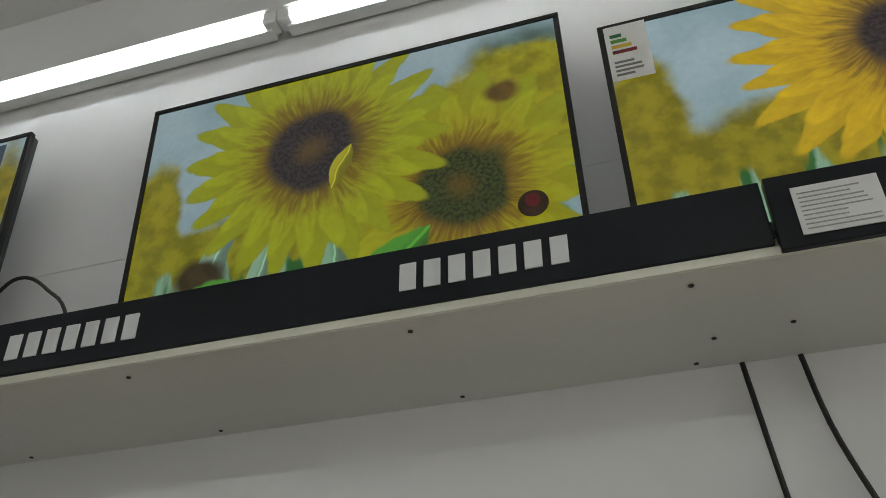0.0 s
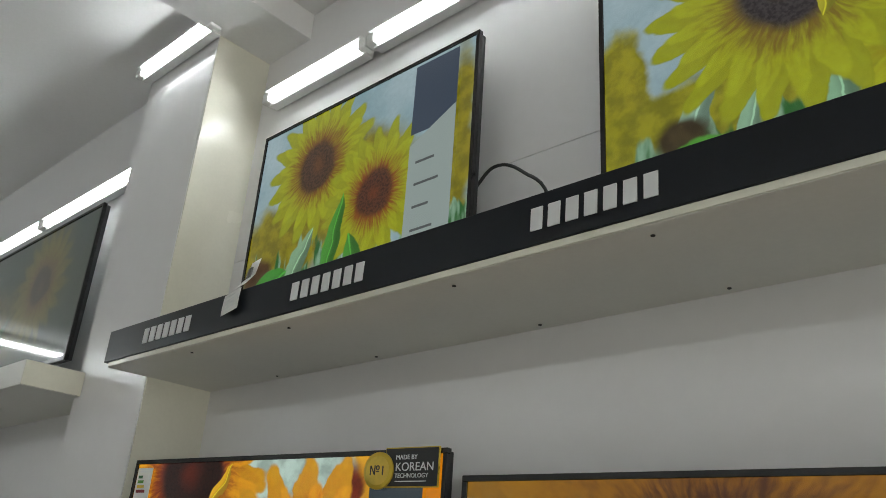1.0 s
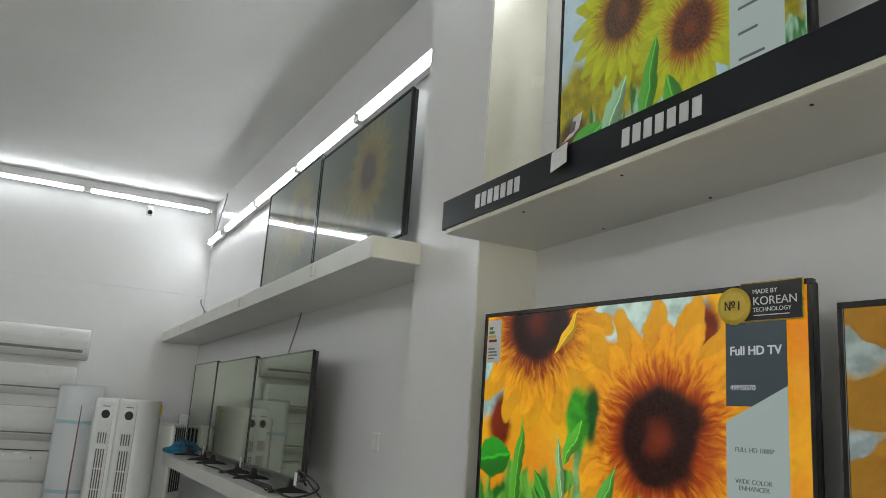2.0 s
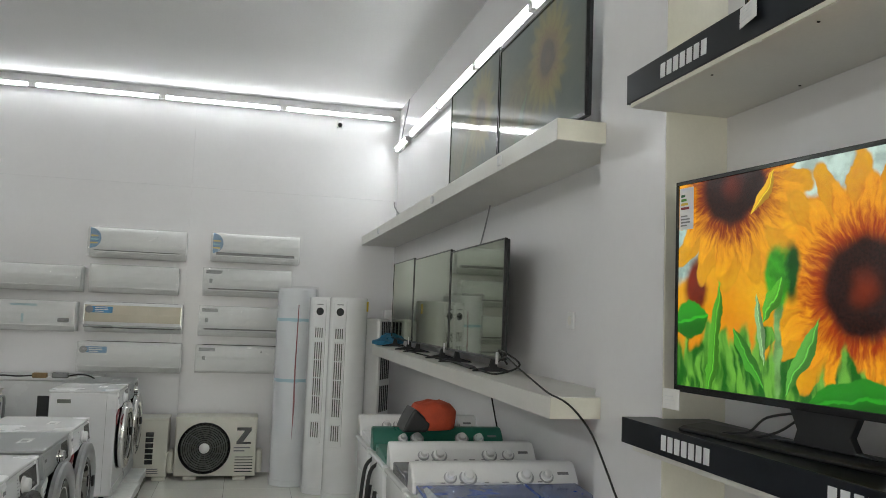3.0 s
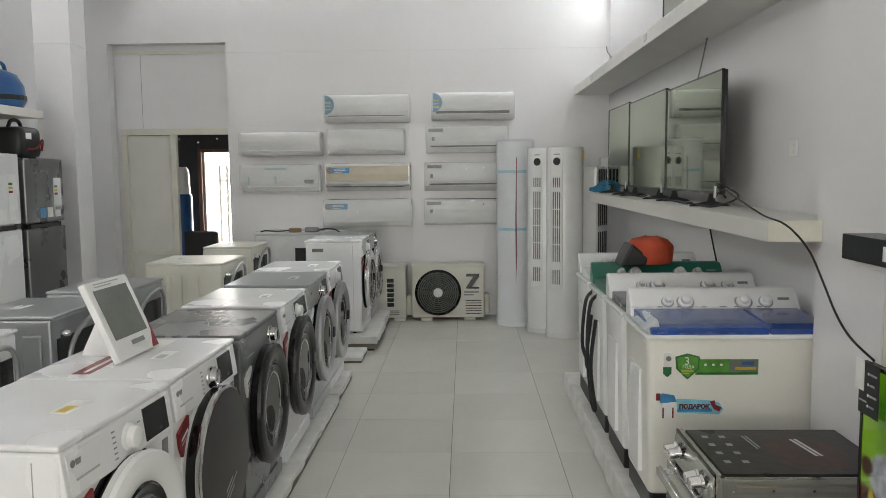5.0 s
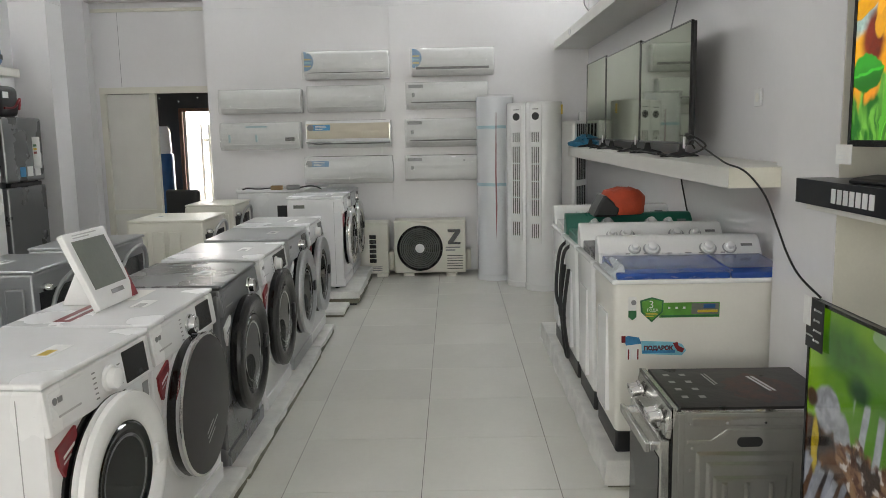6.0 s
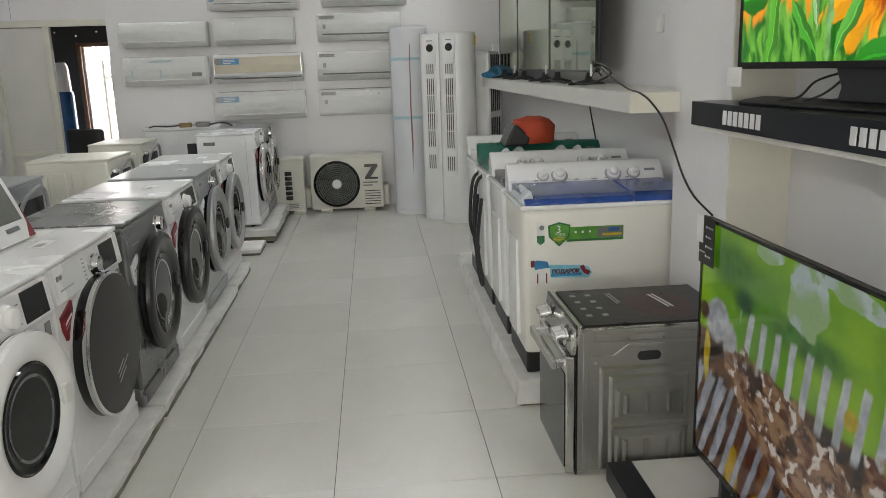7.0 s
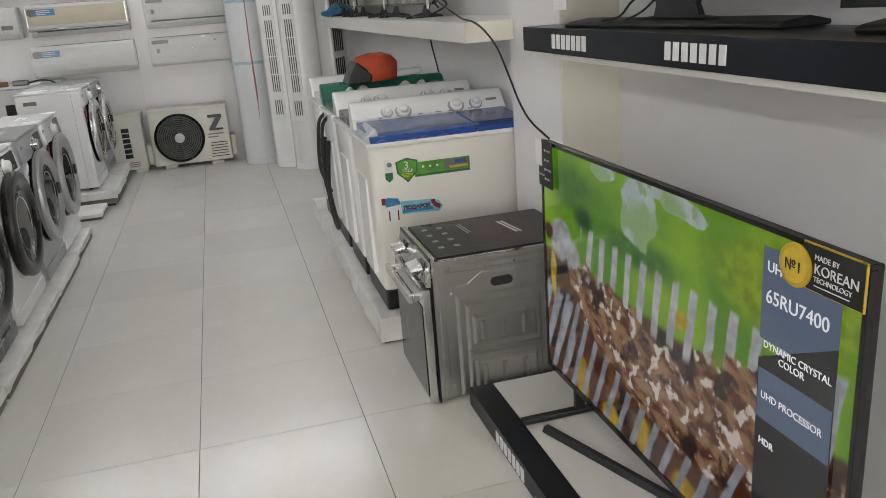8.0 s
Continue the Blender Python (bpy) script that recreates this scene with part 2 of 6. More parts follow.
FRONT = pose(0, 0, 0, 90, 0, 0)


def bars(x, z, w, h, y, rows, bm=None, seed=1, thick=0.45):
    """Lines of print that cannot be read, as thin bars."""
    rnd = random.Random(seed)
    for i in range(rows):
        zz = z + h * (i + 0.25) / rows
        bm = box(x, x + w * rnd.uniform(0.55, 1.0), y - 0.001, y, zz, zz + h / rows * thick, 0, bm)
    return bm


# ---- the large structure ----
XW, YA, YB, YL, XB, TOP = -5.55, 1.64, 1.73, -4.05, 9.5, 3.90


def wall(name, label, x0, x1, y0, y1, z0, z1):
    return lone(name, box(x0, x1, y0, y1, z0, z1), WALL, label, "wall", "structure")


def panels(parent, axis, at, face, cuts, zs, skip=()):
    """Laminate panels on a wall with open joints between them."""
    for i, (a, b) in enumerate(zip(cuts, cuts[1:])):
        for j, (c, d) in enumerate(zip(zs, zs[1:])):
            if (i, j) in skip:
                continue
            g, t = 0.0007, 0.008 * face
            lo, hi = sorted((at, at + t))
            bm = box(lo, hi, a + g, b - g, c + g, d - g, 0.0005, seg=1) if axis == "x" else box(a + g, b - g, lo, hi, c + g, d - g, 0.0005, seg=1)
            part("panel", bm, WALL, parent)


# wall behind the air conditioners, with the door niche cut through
wa = wall("wall_west", "white laminate panelled wall behind air conditioners", XW - 0.25, XW - 0.008, -2.5, YA + 0.3, 0, TOP)
wall("wall_west_side", "white laminate wall beside the door niche", XW - 0.25, XW - 0.008, YL - 0.2, -3.8, 0, TOP)
wall("wall_west_head", "white laminate wall above the door niche", XW - 0.25, XW - 0.008, -3.8, -2.5, 3.0, TOP)
panels(wa, "x", XW - 0.008, 1, [-2.5, -0.5, YA + 0.3], [0, 2.89, TOP])
wall("wall_north_bay", "white laminate wall behind stacked shelves", XW, -0.05, YA, YA + 0.3, 0, TOP)
wb = wall("wall_north", "white laminate panelled wall behind televisions", 0.475, XB, YB + 0.008, YB + 0.3, 0, TOP)
panels(wb, "y", YB + 0.008, -1, [0.475, 3.98, XB], [0, 2.89, TOP])
wall("column", "white laminate clad column between shelf bays", -0.05, 0.475, 1.49, YB + 0.3, 0, TOP)
side = lone("column_cladding", box(0.475, 0.481, 1.492, YB, 0.0, TOP - 0.002, 0.001), CREAM, "cream laminate cladding on the column's side", "panel", "structure")
wall("wall_south", "white wall along the back of the shop", XW - 0.25, XB, YL - 0.25, YL, 0, TOP)
we = wall("wall_east", "white wall under the shop window", XB, XB + 0.2, YL - 0.25, YB + 0.3, 0, 0.3)
part("wall_head", box(XB, XB + 0.2, YL - 0.25, YB + 0.3, 2.9, TOP), WALL, we)
part("wall_pier", box(XB, XB + 0.2, YL - 0.25, -3.55, 0.3, 2.9), WALL, we)
part("wall_pier", box(XB, XB + 0.2, 1.15, YB + 0.3, 0.3, 2.9), WALL, we)
wall("pillar", "white painted pillar beside the refrigerators", -4.22, -3.93, -3.73, -3.4, 0, TOP)
lone("pillar_trim", box(-4.225, -3.925, -3.735, -3.395, 2.74, 2.765, 0.003), WALL, "thin white joint strip round the pillar", "trim", "structure")
lone("ceiling", box(XW - 0.25, XB + 0.2, YL - 0.25, YB + 0.3, TOP, TOP + 0.2), CEIL, "matt white painted ceiling", "ceiling", "structure")
lone("ceiling_beam", box(0.47, 0.75, 1.2, YB, 3.78, TOP, 0.004), CEIL, "short white boxed beam beside the column", "beam", "structure")

# door niche: transom, side strip, fixed leaf, frame
nx = XW - 0.16
lone("transom", box(nx - 0.02, nx, -3.8, -2.5, 2.09, 3.0), WALL, "white panel closing the niche above the door", "panel", "structure")
lone("niche_side", box(nx - 0.02, nx, -3.8, -3.744, 0, 2.09), WALL, "white panel strip beside the door frame", "panel", "structure")
lone("transom_joint", box(nx, nx + 0.003, -3.50, -3.497, 2.1, 2.9), INK, "thin grey joint between the transom panels", "trim", "structure")
lone("niche_head_trim", box(nx, nx + 0.03, -3.78, -2.5, 2.90, 2.935, 0.003), IVORY, "ivory strip under the niche head", "trim", "structure")
door = thing("door_1", pose(0, 0, 0), "white fixed door leaf beside an open doorway", "door", kind="structure")
part("leaf", box(nx - 0.045, nx - 0.005, -3.685, -3.185, 0.72, 2.015, 0.004), SHELF, door)
part("lower_leaf", box(nx - 0.045, nx - 0.005, -3.685, -3.185, 0.02, 0.69, 0.004), SHELF, door)
part("head_rail", box(nx - 0.03, nx + 0.035, -3.745, -2.5, 2.02, 2.09, 0.004), IVORY, door)
part("mid_rail", box(nx - 0.03, nx + 0.025, -3.685, -3.185, 0.68, 0.73, 0.004), IVORY, door)
for y in (-3.745, -3.195):
    part("door_post", box(nx - 0.04, nx + 0.03, y, y + 0.065, 0, 2.02, 0.004), IVORY, door)
part("door_edge", box(nx - 0.02, nx + 0.004, -3.215, -3.205, 0.9, 1.8), IVORY, door)

# back room behind the doorway, dim by its dark wall colour, open to the daylit yard
lone("back_room_floor", box(-9.0, XW - 0.25, -5.4, -1.6, -0.1, 0), CONCRETE, "dusty concrete floor of the back room", "floor", "structure")
lone("back_room_ceiling", box(-9.0, XW - 0.25, -5.4, -1.6, 2.5, 2.6), DARKROOM, "back room ceiling, colour darkened for the dimness", "ceiling", "structure")
lone("back_room_wall_side", box(-9.0, XW - 0.25, -5.5, -5.4, 0, 2.5), DARKROOM, "back room wall, colour darkened for the dimness", "wall", "structure")
lone("back_room_wall_other", box(-9.0, XW - 0.25, -1.6, -1.5, 0, 2.5), DARKROOM, "back room wall, colour darkened for the dimness", "wall", "structure")
bw = lone("back_room_wall", box(-8.6, -8.5, -5.4, -3.83, 0, 2.5), DARKROOM, "panelled wall beside the yard door, colour darkened for the dimness", "wall", "structure")
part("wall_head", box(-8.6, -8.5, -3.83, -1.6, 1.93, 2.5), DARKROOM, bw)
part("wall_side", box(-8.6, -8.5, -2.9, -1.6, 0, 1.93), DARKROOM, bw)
for i in range(5):
    part("screw_head", lathe([(0.012, -0.01), (0.012, 0.0)], 0, 0, 8, axis="z"), CHROME, bw).matrix_basis = pose(-8.49, -4.1 + i * 0.28, 2.1 - 0.05 * (i % 2), 0, 90, 0)
yd = thing("door_2", pose(0, 0, 0), "brown wooden yard door standing open", "door", kind="structure")
part("door_jamb", box(-8.62, -8.46, -3.83, -3.775, 0, 1.93, 0.004), WOOD, yd)
part("door_head", box(-8.62, -8.46, -3.83, -2.88, 1.90, 1.95, 0.004), WOOD, yd)
part("leaf", box(-9.25, -8.63, -3.80, -3.765, 0.02, 1.88, 0.004), WOOD, yd)
part("door_stop", box(-8.56, -8.52, -3.7745, -3.745, 0, 1.899, 0.003), IVORY, yd)
lone("yard_ground", box(-40, -8.6, -16, 8, -0.12, -0.02), CONCRETE, "sunlit pale yard ground", "ground", "structure")
lone("backdrop", box(-14.1, -14, -12, 4, -0.5, 6), DAY, "glaring sunlit distance outside the yard door", "backdrop", "structure")
fence = thing("yard_fence", pose(-10.6, -4.3, 0), "pale metal picket screen outside the door", "fence")
for i in range(6):
    part("picket", box(-0.02, 0.02, i * 0.13 - 0.02, i * 0.13 + 0.02, 0, 1.75, 0.004), IVORY, fence)
part("fence_rail", box(-0.03, -0.021, -0.05, 0.75, 1.45, 1.5), IVORY, fence)
drum = thing("water_barrel", pose(-7.4, -3.73, 0), "blue plastic barrel with a white top", "barrel")
part("body", lathe([(0.14, 0.0), (0.16, 0.05), (0.16, 1.28), (0.15, 1.32)], axis="z", seg=24), BLUEPL, drum, smooth=True)
part("top", lathe([(0.13, 1.32), (0.14, 1.36), (0.13, 1.62), (0.10, 1.68)], axis="z", seg=24), PLASTIC, drum, "white upper container", True)


# ---- shelves and lit signs ----
def shelf(name, label, x0, x1, y0, y1, z0, z1, screws=()):
    s = thing(name, pose(0, 0, 0), label, "shelf")
    part("board", box(x0, x1, y0, y1, z0, z1, 0.002), SHELF, s)
    for x, y in screws:
        part("screw_head", lathe([(0.0042, z0 - 0.002), (0.0042, z0)], x, y, 10, axis="z"), SLOT, s)
    return s


sa = shelf("wall_shelf", "thick white laminate wall shelf carrying dark televisions", XW + 0.01, 0.0, 1.275, YA, 2.39, 2.48)
part("end_cap", box(0.0, 0.004, 1.277, 1.488, 2.392, 2.478), CREAM, sa)
sb = shelf("wall_shelf", "thick white laminate wall shelf with televisions and cables", -4.95, 0.0, 1.275, YA, 1.285, 1.37)
part("end_cap", box(0.0, 0.004, 1.277, 1.488, 1.287, 1.368), CREAM, sb)
for x in (-4.4, -2.2, -0.75):
    part("cable_clip", box(x, x + 0.05, 1.262, 1.275, 2.41, 2.46, 0.006), PLASTIC, sa)
hs = shelf("wall_shelf", "white laminate shelf above eye level with screw heads", 0.476, XB - 0.3, 1.358, YB, 2.408, 2.424,
      [(x, y) for x in (0.9, 1.35, 1.9, 2.35, 2.85, 3.27, 3.75, 4.3) for y in (1.40, 1.70)] + [(3.3, 1.6), (3.42, 1.58), (3.55, 1.52)])
# brightness of light on the shelf edge, put into a cream strip
part("lit_edge_band", box(0.478, XB - 0.3, 1.3545, 1.3578, 2.409, 2.4235, 0.0008), CREAM, hs, "glossy edge strip, cream to carry the light on the edge")
shelf("wall_shelf", "white laminate shelf under the middle televisions", 0.476, XB - 0.3, 1.385, YB, 1.247, 1.268, [(0.9, 1.45), (1.6, 1.45)])


def word_mark(parent, x, z, width, height, y):
    """A maker's word mark as seven plain leaning blocks."""
    q = width / 7
    for i in range(7):
        a = x + i * q
        part("mark_block", prism([(a, z), (a + q * 0.68, z), (a + q * 0.72, z + height), (a + q * 0.04, z + height)], y - 0.003, y, None, 0.0008, "y"), LETTER, parent)


def sign(x0, x1, y, z0, z1, first, count, label, back=0.02):
    s = thing("shelf_sign", pose(0, 0, 0), label, "sign")
    part("face", box(x0, x1, y, y + back, z0, z1, 0.0015), SIGN, s)
    for i in range(count):
        word_mark(s, first + 0.72 * i, (z0 + z1) / 2 - 0.024, 0.272, 0.046, y)
    return s


sign(0.455, 3.385, 1.35, 2.424, 2.526, 0.69, 4, "long black shelf edge sign with pale word marks")
s2 = sign(3.39, 6.2, 1.343, 2.41, 2.526, 3.75, 3, "black shelf edge sign with a paper notice")
part("notice", box(3.42, 3.53, 1.340, 1.342, 2.425, 2.50), PAPER, s2, "printed white paper notice")
part("print", bars(3.427, 2.43, 0.095, 0.063, 1.3395, 9, None, 2, 0.22), PRINT, s2)
sign(0.432, 6.2, 1.365, 1.268, 1.352, 0.70, 7, "deep black boxed shelf sign with white word marks", 0.30)


# ---- tube lamps ----
def tube_lamp(m, length, label, fin=True):
    t = thing("tube_lamp", m, label, "lamp", "tube lamps along the walls")
    deep = -0.026 if fin else -0.031
    part("housing", box(-length / 2, length / 2, deep, 0.012, -0.030 if fin else -0.0185, 0.0185, 0.002), PLASTIC, t)
    if fin:
        part("reflector", box(-length / 2, length / 2, -0.058, 0.0, 0.019, 0.027, 0.002), PLASTIC, t)
    else:
        part("reflector", box(-length / 2, length / 2, -0.050, 0.0, 0.0195, 0.0225, 0.001), PLASTIC, t)
    part("diffuser", lathe([(0.014, -length / 2 + 0.02), (0.017, -length / 2 + 0.03), (0.017, length / 2 - 0.03), (0.014, length / 2 - 0.02)], 0, 0, 14, axis="z"), LIT, t, "glowing white tube", True).matrix_basis = pose(0, -0.03, 0, 0, 90, 0)
    for s in (-1, 1):
        part("end_cap", box(s * length / 2 - 0.02, s * length / 2 + 0.02, -0.05, 0.0, -0.022, 0.022, 0.006), PLASTIC, t)
    return t


LAMPLABEL = "white tube lamp glowing on the wall"
for i in range(4):
    tube_lamp(pose(XW + 0.02, 0.98 - 1.215 * i, 3.785, 0, 0, 90), 1.18, LAMPLABEL, False)
for i in range(5):
    tube_lamp(pose(-0.62 - 1.15 * i if i < 4 else -5.11, YA - 0.02, 3.43), 1.11 if i < 4 else 0.58, LAMPLABEL)
tube_lamp(pose(0.882, YB - 0.02, 3.53), 0.55, "short white tube lamp glowing on the wall")
for i in range(4):
    tube_lamp(pose(1.789 + 1.222 * i, YB - 0.02, 3.53), 1.18, LAMPLABEL)
tube_lamp(pose(0.23, 1.47, 3.79), 0.55, "short tube lamp glowing on the column")
for i in range(6):
    tube_lamp(pose(-3.25 + 1.45 * i, YL + 0.02, 3.7, 0, 0, 180), 1.18, LAMPLABEL)
for i in range(4):
    tube_lamp(pose(XB - 0.02, -2.9 + 1.25 * i, 3.7, 0, 0, -90), 1.18, LAMPLABEL)


# ---- televisions ----
def poly(bm, pts, y):
    vs = [bm.verts.new((x, y, z)) for x, z in pts]
    bm.faces.new(vs)


def picture(name, w, h, ground, items, strength=0.7, blur=0.012, wobble=0.02, rough=0.12):
    """A lit screen: a soft procedural picture of flowers, leaves and blurred spots in the screen's own metres."""
    m = bpy.data.materials.new(name)
    m.use_nodes = True
    n, l = m.node_tree.nodes, m.node_tree.links
    b = n["Principled BSDF"]
    b.inputs["Base Color"].default_value = (0.01, 0.01, 0.012, 1)
    b.inputs["Roughness"].default_value = rough
    b.inputs["Emission Strength"].default_value = strength

    def put(socket, v):
        if isinstance(v, (int, float)):
            socket.default_value = v
        else:
            l.new(v, socket)

    def op(kind, a, c=0.0, e=0.0, clamp=False):
        q = n.new("ShaderNodeMath")
        q.operation, q.use_clamp = kind, clamp
        for k, v in enumerate((a, c, e)):
            put(q.inputs[k], v)
        return q.outputs[0]

    def vec(a, c, e=0.0):
        q = n.new("ShaderNodeCombineXYZ")
        for k, v in enumerate((a, c, e)):
            put(q.inputs[k], v)
        return q.outputs[0]

    def cloud(v, scale, detail=4):
        q = n.new("ShaderNodeTexNoise")
        q.inputs["Scale"].default_value, q.inputs["Detail"].default_value = scale, detail
        l.new(v, q.inputs["Vector"])
        return q.outputs["Fac"]

    def step(v, lo, hi):
        q = n.new("ShaderNodeMapRange")
        q.interpolation_type = "SMOOTHSTEP"
        put(q.inputs["Value"], v)
        q.inputs["From Min"].default_value, q.inputs["From Max"].default_value = lo, hi
        return q.outputs[0]

    def mix(fac, a, c):
        q = n.new("ShaderNodeMix")
        q.data_type = "RGBA"
        put(q.inputs[0], fac)
        for k, v in ((6, a), (7, c)):
            if isinstance(v, tuple):
                q.inputs[k].default_value = (*v, 1)
            else:
                l.new(v, q.inputs[k])
        return q.outputs[2]

    sep = n.new("ShaderNodeSeparateXYZ")
    l.new(n.new("ShaderNodeTexCoord").outputs["Object"], sep.inputs[0])
    x0, z0 = sep.outputs["X"], sep.outputs["Z"]
    flat = vec(x0, z0)
    shift = op("SUBTRACT", cloud(flat, 9), 0.5)
    shift2 = op("SUBTRACT", cloud(vec(z0, x0, 3.0), 9), 0.5)
    x, z = op("MULTIPLY_ADD", shift, wobble * 2, x0), op("MULTIPLY_ADD", shift2, wobble * 2, z0)
    grain = cloud(flat, 60, 3)
    col = mix(step(cloud(flat, 2.6), 0.38, 0.62), ground[0], ground[1])
    for it in items:
        kind = it[0]
        if kind == "spot":  # soft ellipse
            _, cx, cz, rx, rz, tone, soft = it
            dx, dz = op("DIVIDE", op("SUBTRACT", x, cx * w), rx), op("DIVIDE", op("SUBTRACT", z, cz * h), rz)
            d = op("SQRT", op("ADD", op("MULTIPLY", dx, dx), op("MULTIPLY", dz, dz)))
            d = op("MULTIPLY_ADD", shift, 0.8, d)
            shade = mix(step(cloud(flat, 22), 0.35, 0.65), tone, tuple(c * 0.6 for c in tone))
            col = mix(op("SUBTRACT", 1.0, step(d, 1 - soft, 1 + soft)), col, shade)
        elif kind == "leaves":  # upright blades below a height
            _, top, lean, tone, tone2, fx = it
            v = vec(op("MULTIPLY_ADD", z, lean, op("MULTIPLY", x, fx)), op("MULTIPLY", z, fx * 0.22))
            f = op("ADD", cloud(v, 1.0, 2), op("DIVIDE", op("SUBTRACT", top * h, z), h * 0.9))
            shade = mix(step(cloud(v, 2.3, 2), 0.4, 0.6), tone, tone2)
            col = mix(step(f, 0.50, 0.56), col, shade)
        elif kind == "rods":  # slanted pale bars in a band
            _, xa, xb, za, zb, slope, pitch, tone = it
            line = op("MULTIPLY_ADD", x, slope, op("MULTIPLY", z0, -0.35))
            s1 = op("PINGPONG", op("MULTIPLY_ADD", z0, -0.4, x0), pitch / 2)
            inside = op("MULTIPLY", op("MULTIPLY", step(x0, xa * w, xa * w + 0.02), op("SUBTRACT", 1.0, step(x0, xb * w, xb * w + 0.02))),
                        op("MULTIPLY", step(op("MULTIPLY_ADD", x0, slope, z0), za * h, za * h + 0.02), op("SUBTRACT", 1.0, step(op("MULTIPLY_ADD", x0, slope, z0), zb * h, zb * h + 0.02))))
            col = mix(op("MULTIPLY", inside, step(s1, pitch * 0.27, pitch * 0.33)), col, tone)
        elif kind == "pales":  # a level row of leaning pale rods
            _, xa, xb, za, zb, pitch, leaning, duty, tone = it
            s1 = op("PINGPONG", op("MULTIPLY_ADD", z0, -leaning, op("MULTIPLY_ADD", shift, 0.02, x0)), pitch / 2)
            top = op("MULTIPLY_ADD", cloud(vec(op("MULTIPLY", x0, 7.0), 2.0), 1.0, 2), 0.10, z0)
            inside = op("MULTIPLY", op("MULTIPLY", step(x0, xa * w, xa * w + 0.02), op("SUBTRACT", 1.0, step(x0, xb * w, xb * w + 0.02))),
                        op("MULTIPLY", step(z, za * h, za * h + 0.03), op("SUBTRACT", 1.0, step(top, zb * h + 0.045, zb * h + 0.065))))
            shade = mix(step(cloud(flat, 14), 0.35, 0.65), tone, tuple(c * 0.62 for c in tone))
            col = mix(op("MULTIPLY", inside, step(s1, pitch * (0.5 - duty / 2) - 0.004, pitch * (0.5 - duty / 2) + 0.004)), col, shade)
        elif kind == "heap":  # a slanted heap of crumpled strips in three tones
            _, cx, cz, rx, rz, ang, tones, scale = it
            ca, sa_ = math.cos(radians(ang)), math.sin(radians(ang))
            dx, dz = op("SUBTRACT", x, cx * w), op("SUBTRACT", z, cz * h)
            u, v = op("ADD", op("MULTIPLY", dx, ca), op("MULTIPLY", dz, sa_)), op("SUBTRACT", op("MULTIPLY", dz, ca), op("MULTIPLY", dx, sa_))
            d = op("SQRT", op("ADD", op("POWER", op("ABSOLUTE", op("DIVIDE", u, rx)), 2.0), op("POWER", op("ABSOLUTE", op("DIVIDE", v, rz)), 2.0)))
            d = op("MULTIPLY_ADD", op("SUBTRACT", cloud(flat, 13), 0.5), 0.9, d)
            strand = vec(op("MULTIPLY", u, 1.0), op("MULTIPLY", v, 1.9), cx)
            shade = mix(step(cloud(strand, scale, 5), 0.40, 0.60), tones[0], tones[1])
            shade = mix(step(cloud(vec(v, u, 4.0), scale * 1.5, 4), 0.54, 0.62), shade, tones[2])
            shade = mix(step(cloud(vec(u, v, 8.0), scale * 0.55, 4), 0.56, 0.64), shade, tuple(c * 0.28 for c in tones[0]) if tones[0][1] < 0.2 else tones[2])
            col = mix(op("SUBTRACT", 1.0, step(d, 0.94, 1.06)), col, shade)
        elif kind == "leaf":  # one pointed leaf with a pale rib
            _, cx, cz, length, wide, ang, tone = it
            ca, sa_ = math.cos(radians(ang)), math.sin(radians(ang))
            dx, dz = op("SUBTRACT", x, cx * w), op("SUBTRACT", z, cz * h)
            u, v = op("DIVIDE", op("ADD", op("MULTIPLY", dx, ca), op("MULTIPLY", dz, sa_)), length), op("DIVIDE", op("SUBTRACT", op("MULTIPLY", dz, ca), op("MULTIPLY", dx, sa_)), wide)
            d = op("ADD", op("ABSOLUTE", v), op("MULTIPLY", u, u))
            shade = mix(step(op("MULTIPLY_ADD", shift, 0.5, v), -0.5, 0.5), tuple(c * 0.45 for c in tone), tone)
            shade = mix(op("SUBTRACT", 1.0, step(op("ABSOLUTE", v), 0.03, 0.12)), shade, tuple(min(1, c * 1.5) for c in tone))
            col = mix(op("SUBTRACT", 1.0, step(d, 0.92, 1.06)), col, shade)
        elif kind == "below":  # mottled region under a slanted line
            _, height, slope, a1, a2, scale = it
            f = op("SUBTRACT", height * h, op("MULTIPLY_ADD", x, slope, z))
            strand = vec(op("MULTIPLY_ADD", z, 0.7, x), op("MULTIPLY", op("MULTIPLY_ADD", x, -0.6, z), 2.4))
            shade = mix(step(cloud(strand, scale, 5), 0.36, 0.66), a1, a2)
            shade = mix(step(cloud(vec(z, x, 5.0), scale * 0.45, 4), 0.50, 0.60), shade, tuple(c * k for c, k in zip(a2, (0.65, 0.36, 0.20))))
            shade = mix(step(cloud(vec(x, z, 9.0), scale * 1.3, 3), 0.58, 0.66), shade, tuple(min(1, c * 1.5) for c in a2))
            col = mix(step(f, 0.0, blur * 2), col, shade)
        else:  # flower
            _, cx, cz, r, count, inner, outer, ring, centre, disc = it
            dx, dz = op("SUBTRACT", x, cx * w), op("SUBTRACT", z, cz * h)
            d = op("SQRT", op("ADD", op("MULTIPLY", dx, dx), op("MULTIPLY", dz, dz)))
            th = op("ARCTAN2", dz, dx)
            streak = cloud(vec(op("MULTIPLY", th, 5.0), op("MULTIPLY", d, 6.0)), 3.0, 3)
            uneven = op("MULTIPLY_ADD", cloud(vec(op("MULTIPLY", th, 1.3), cx), 2.0, 2), 0.36, 0.80)
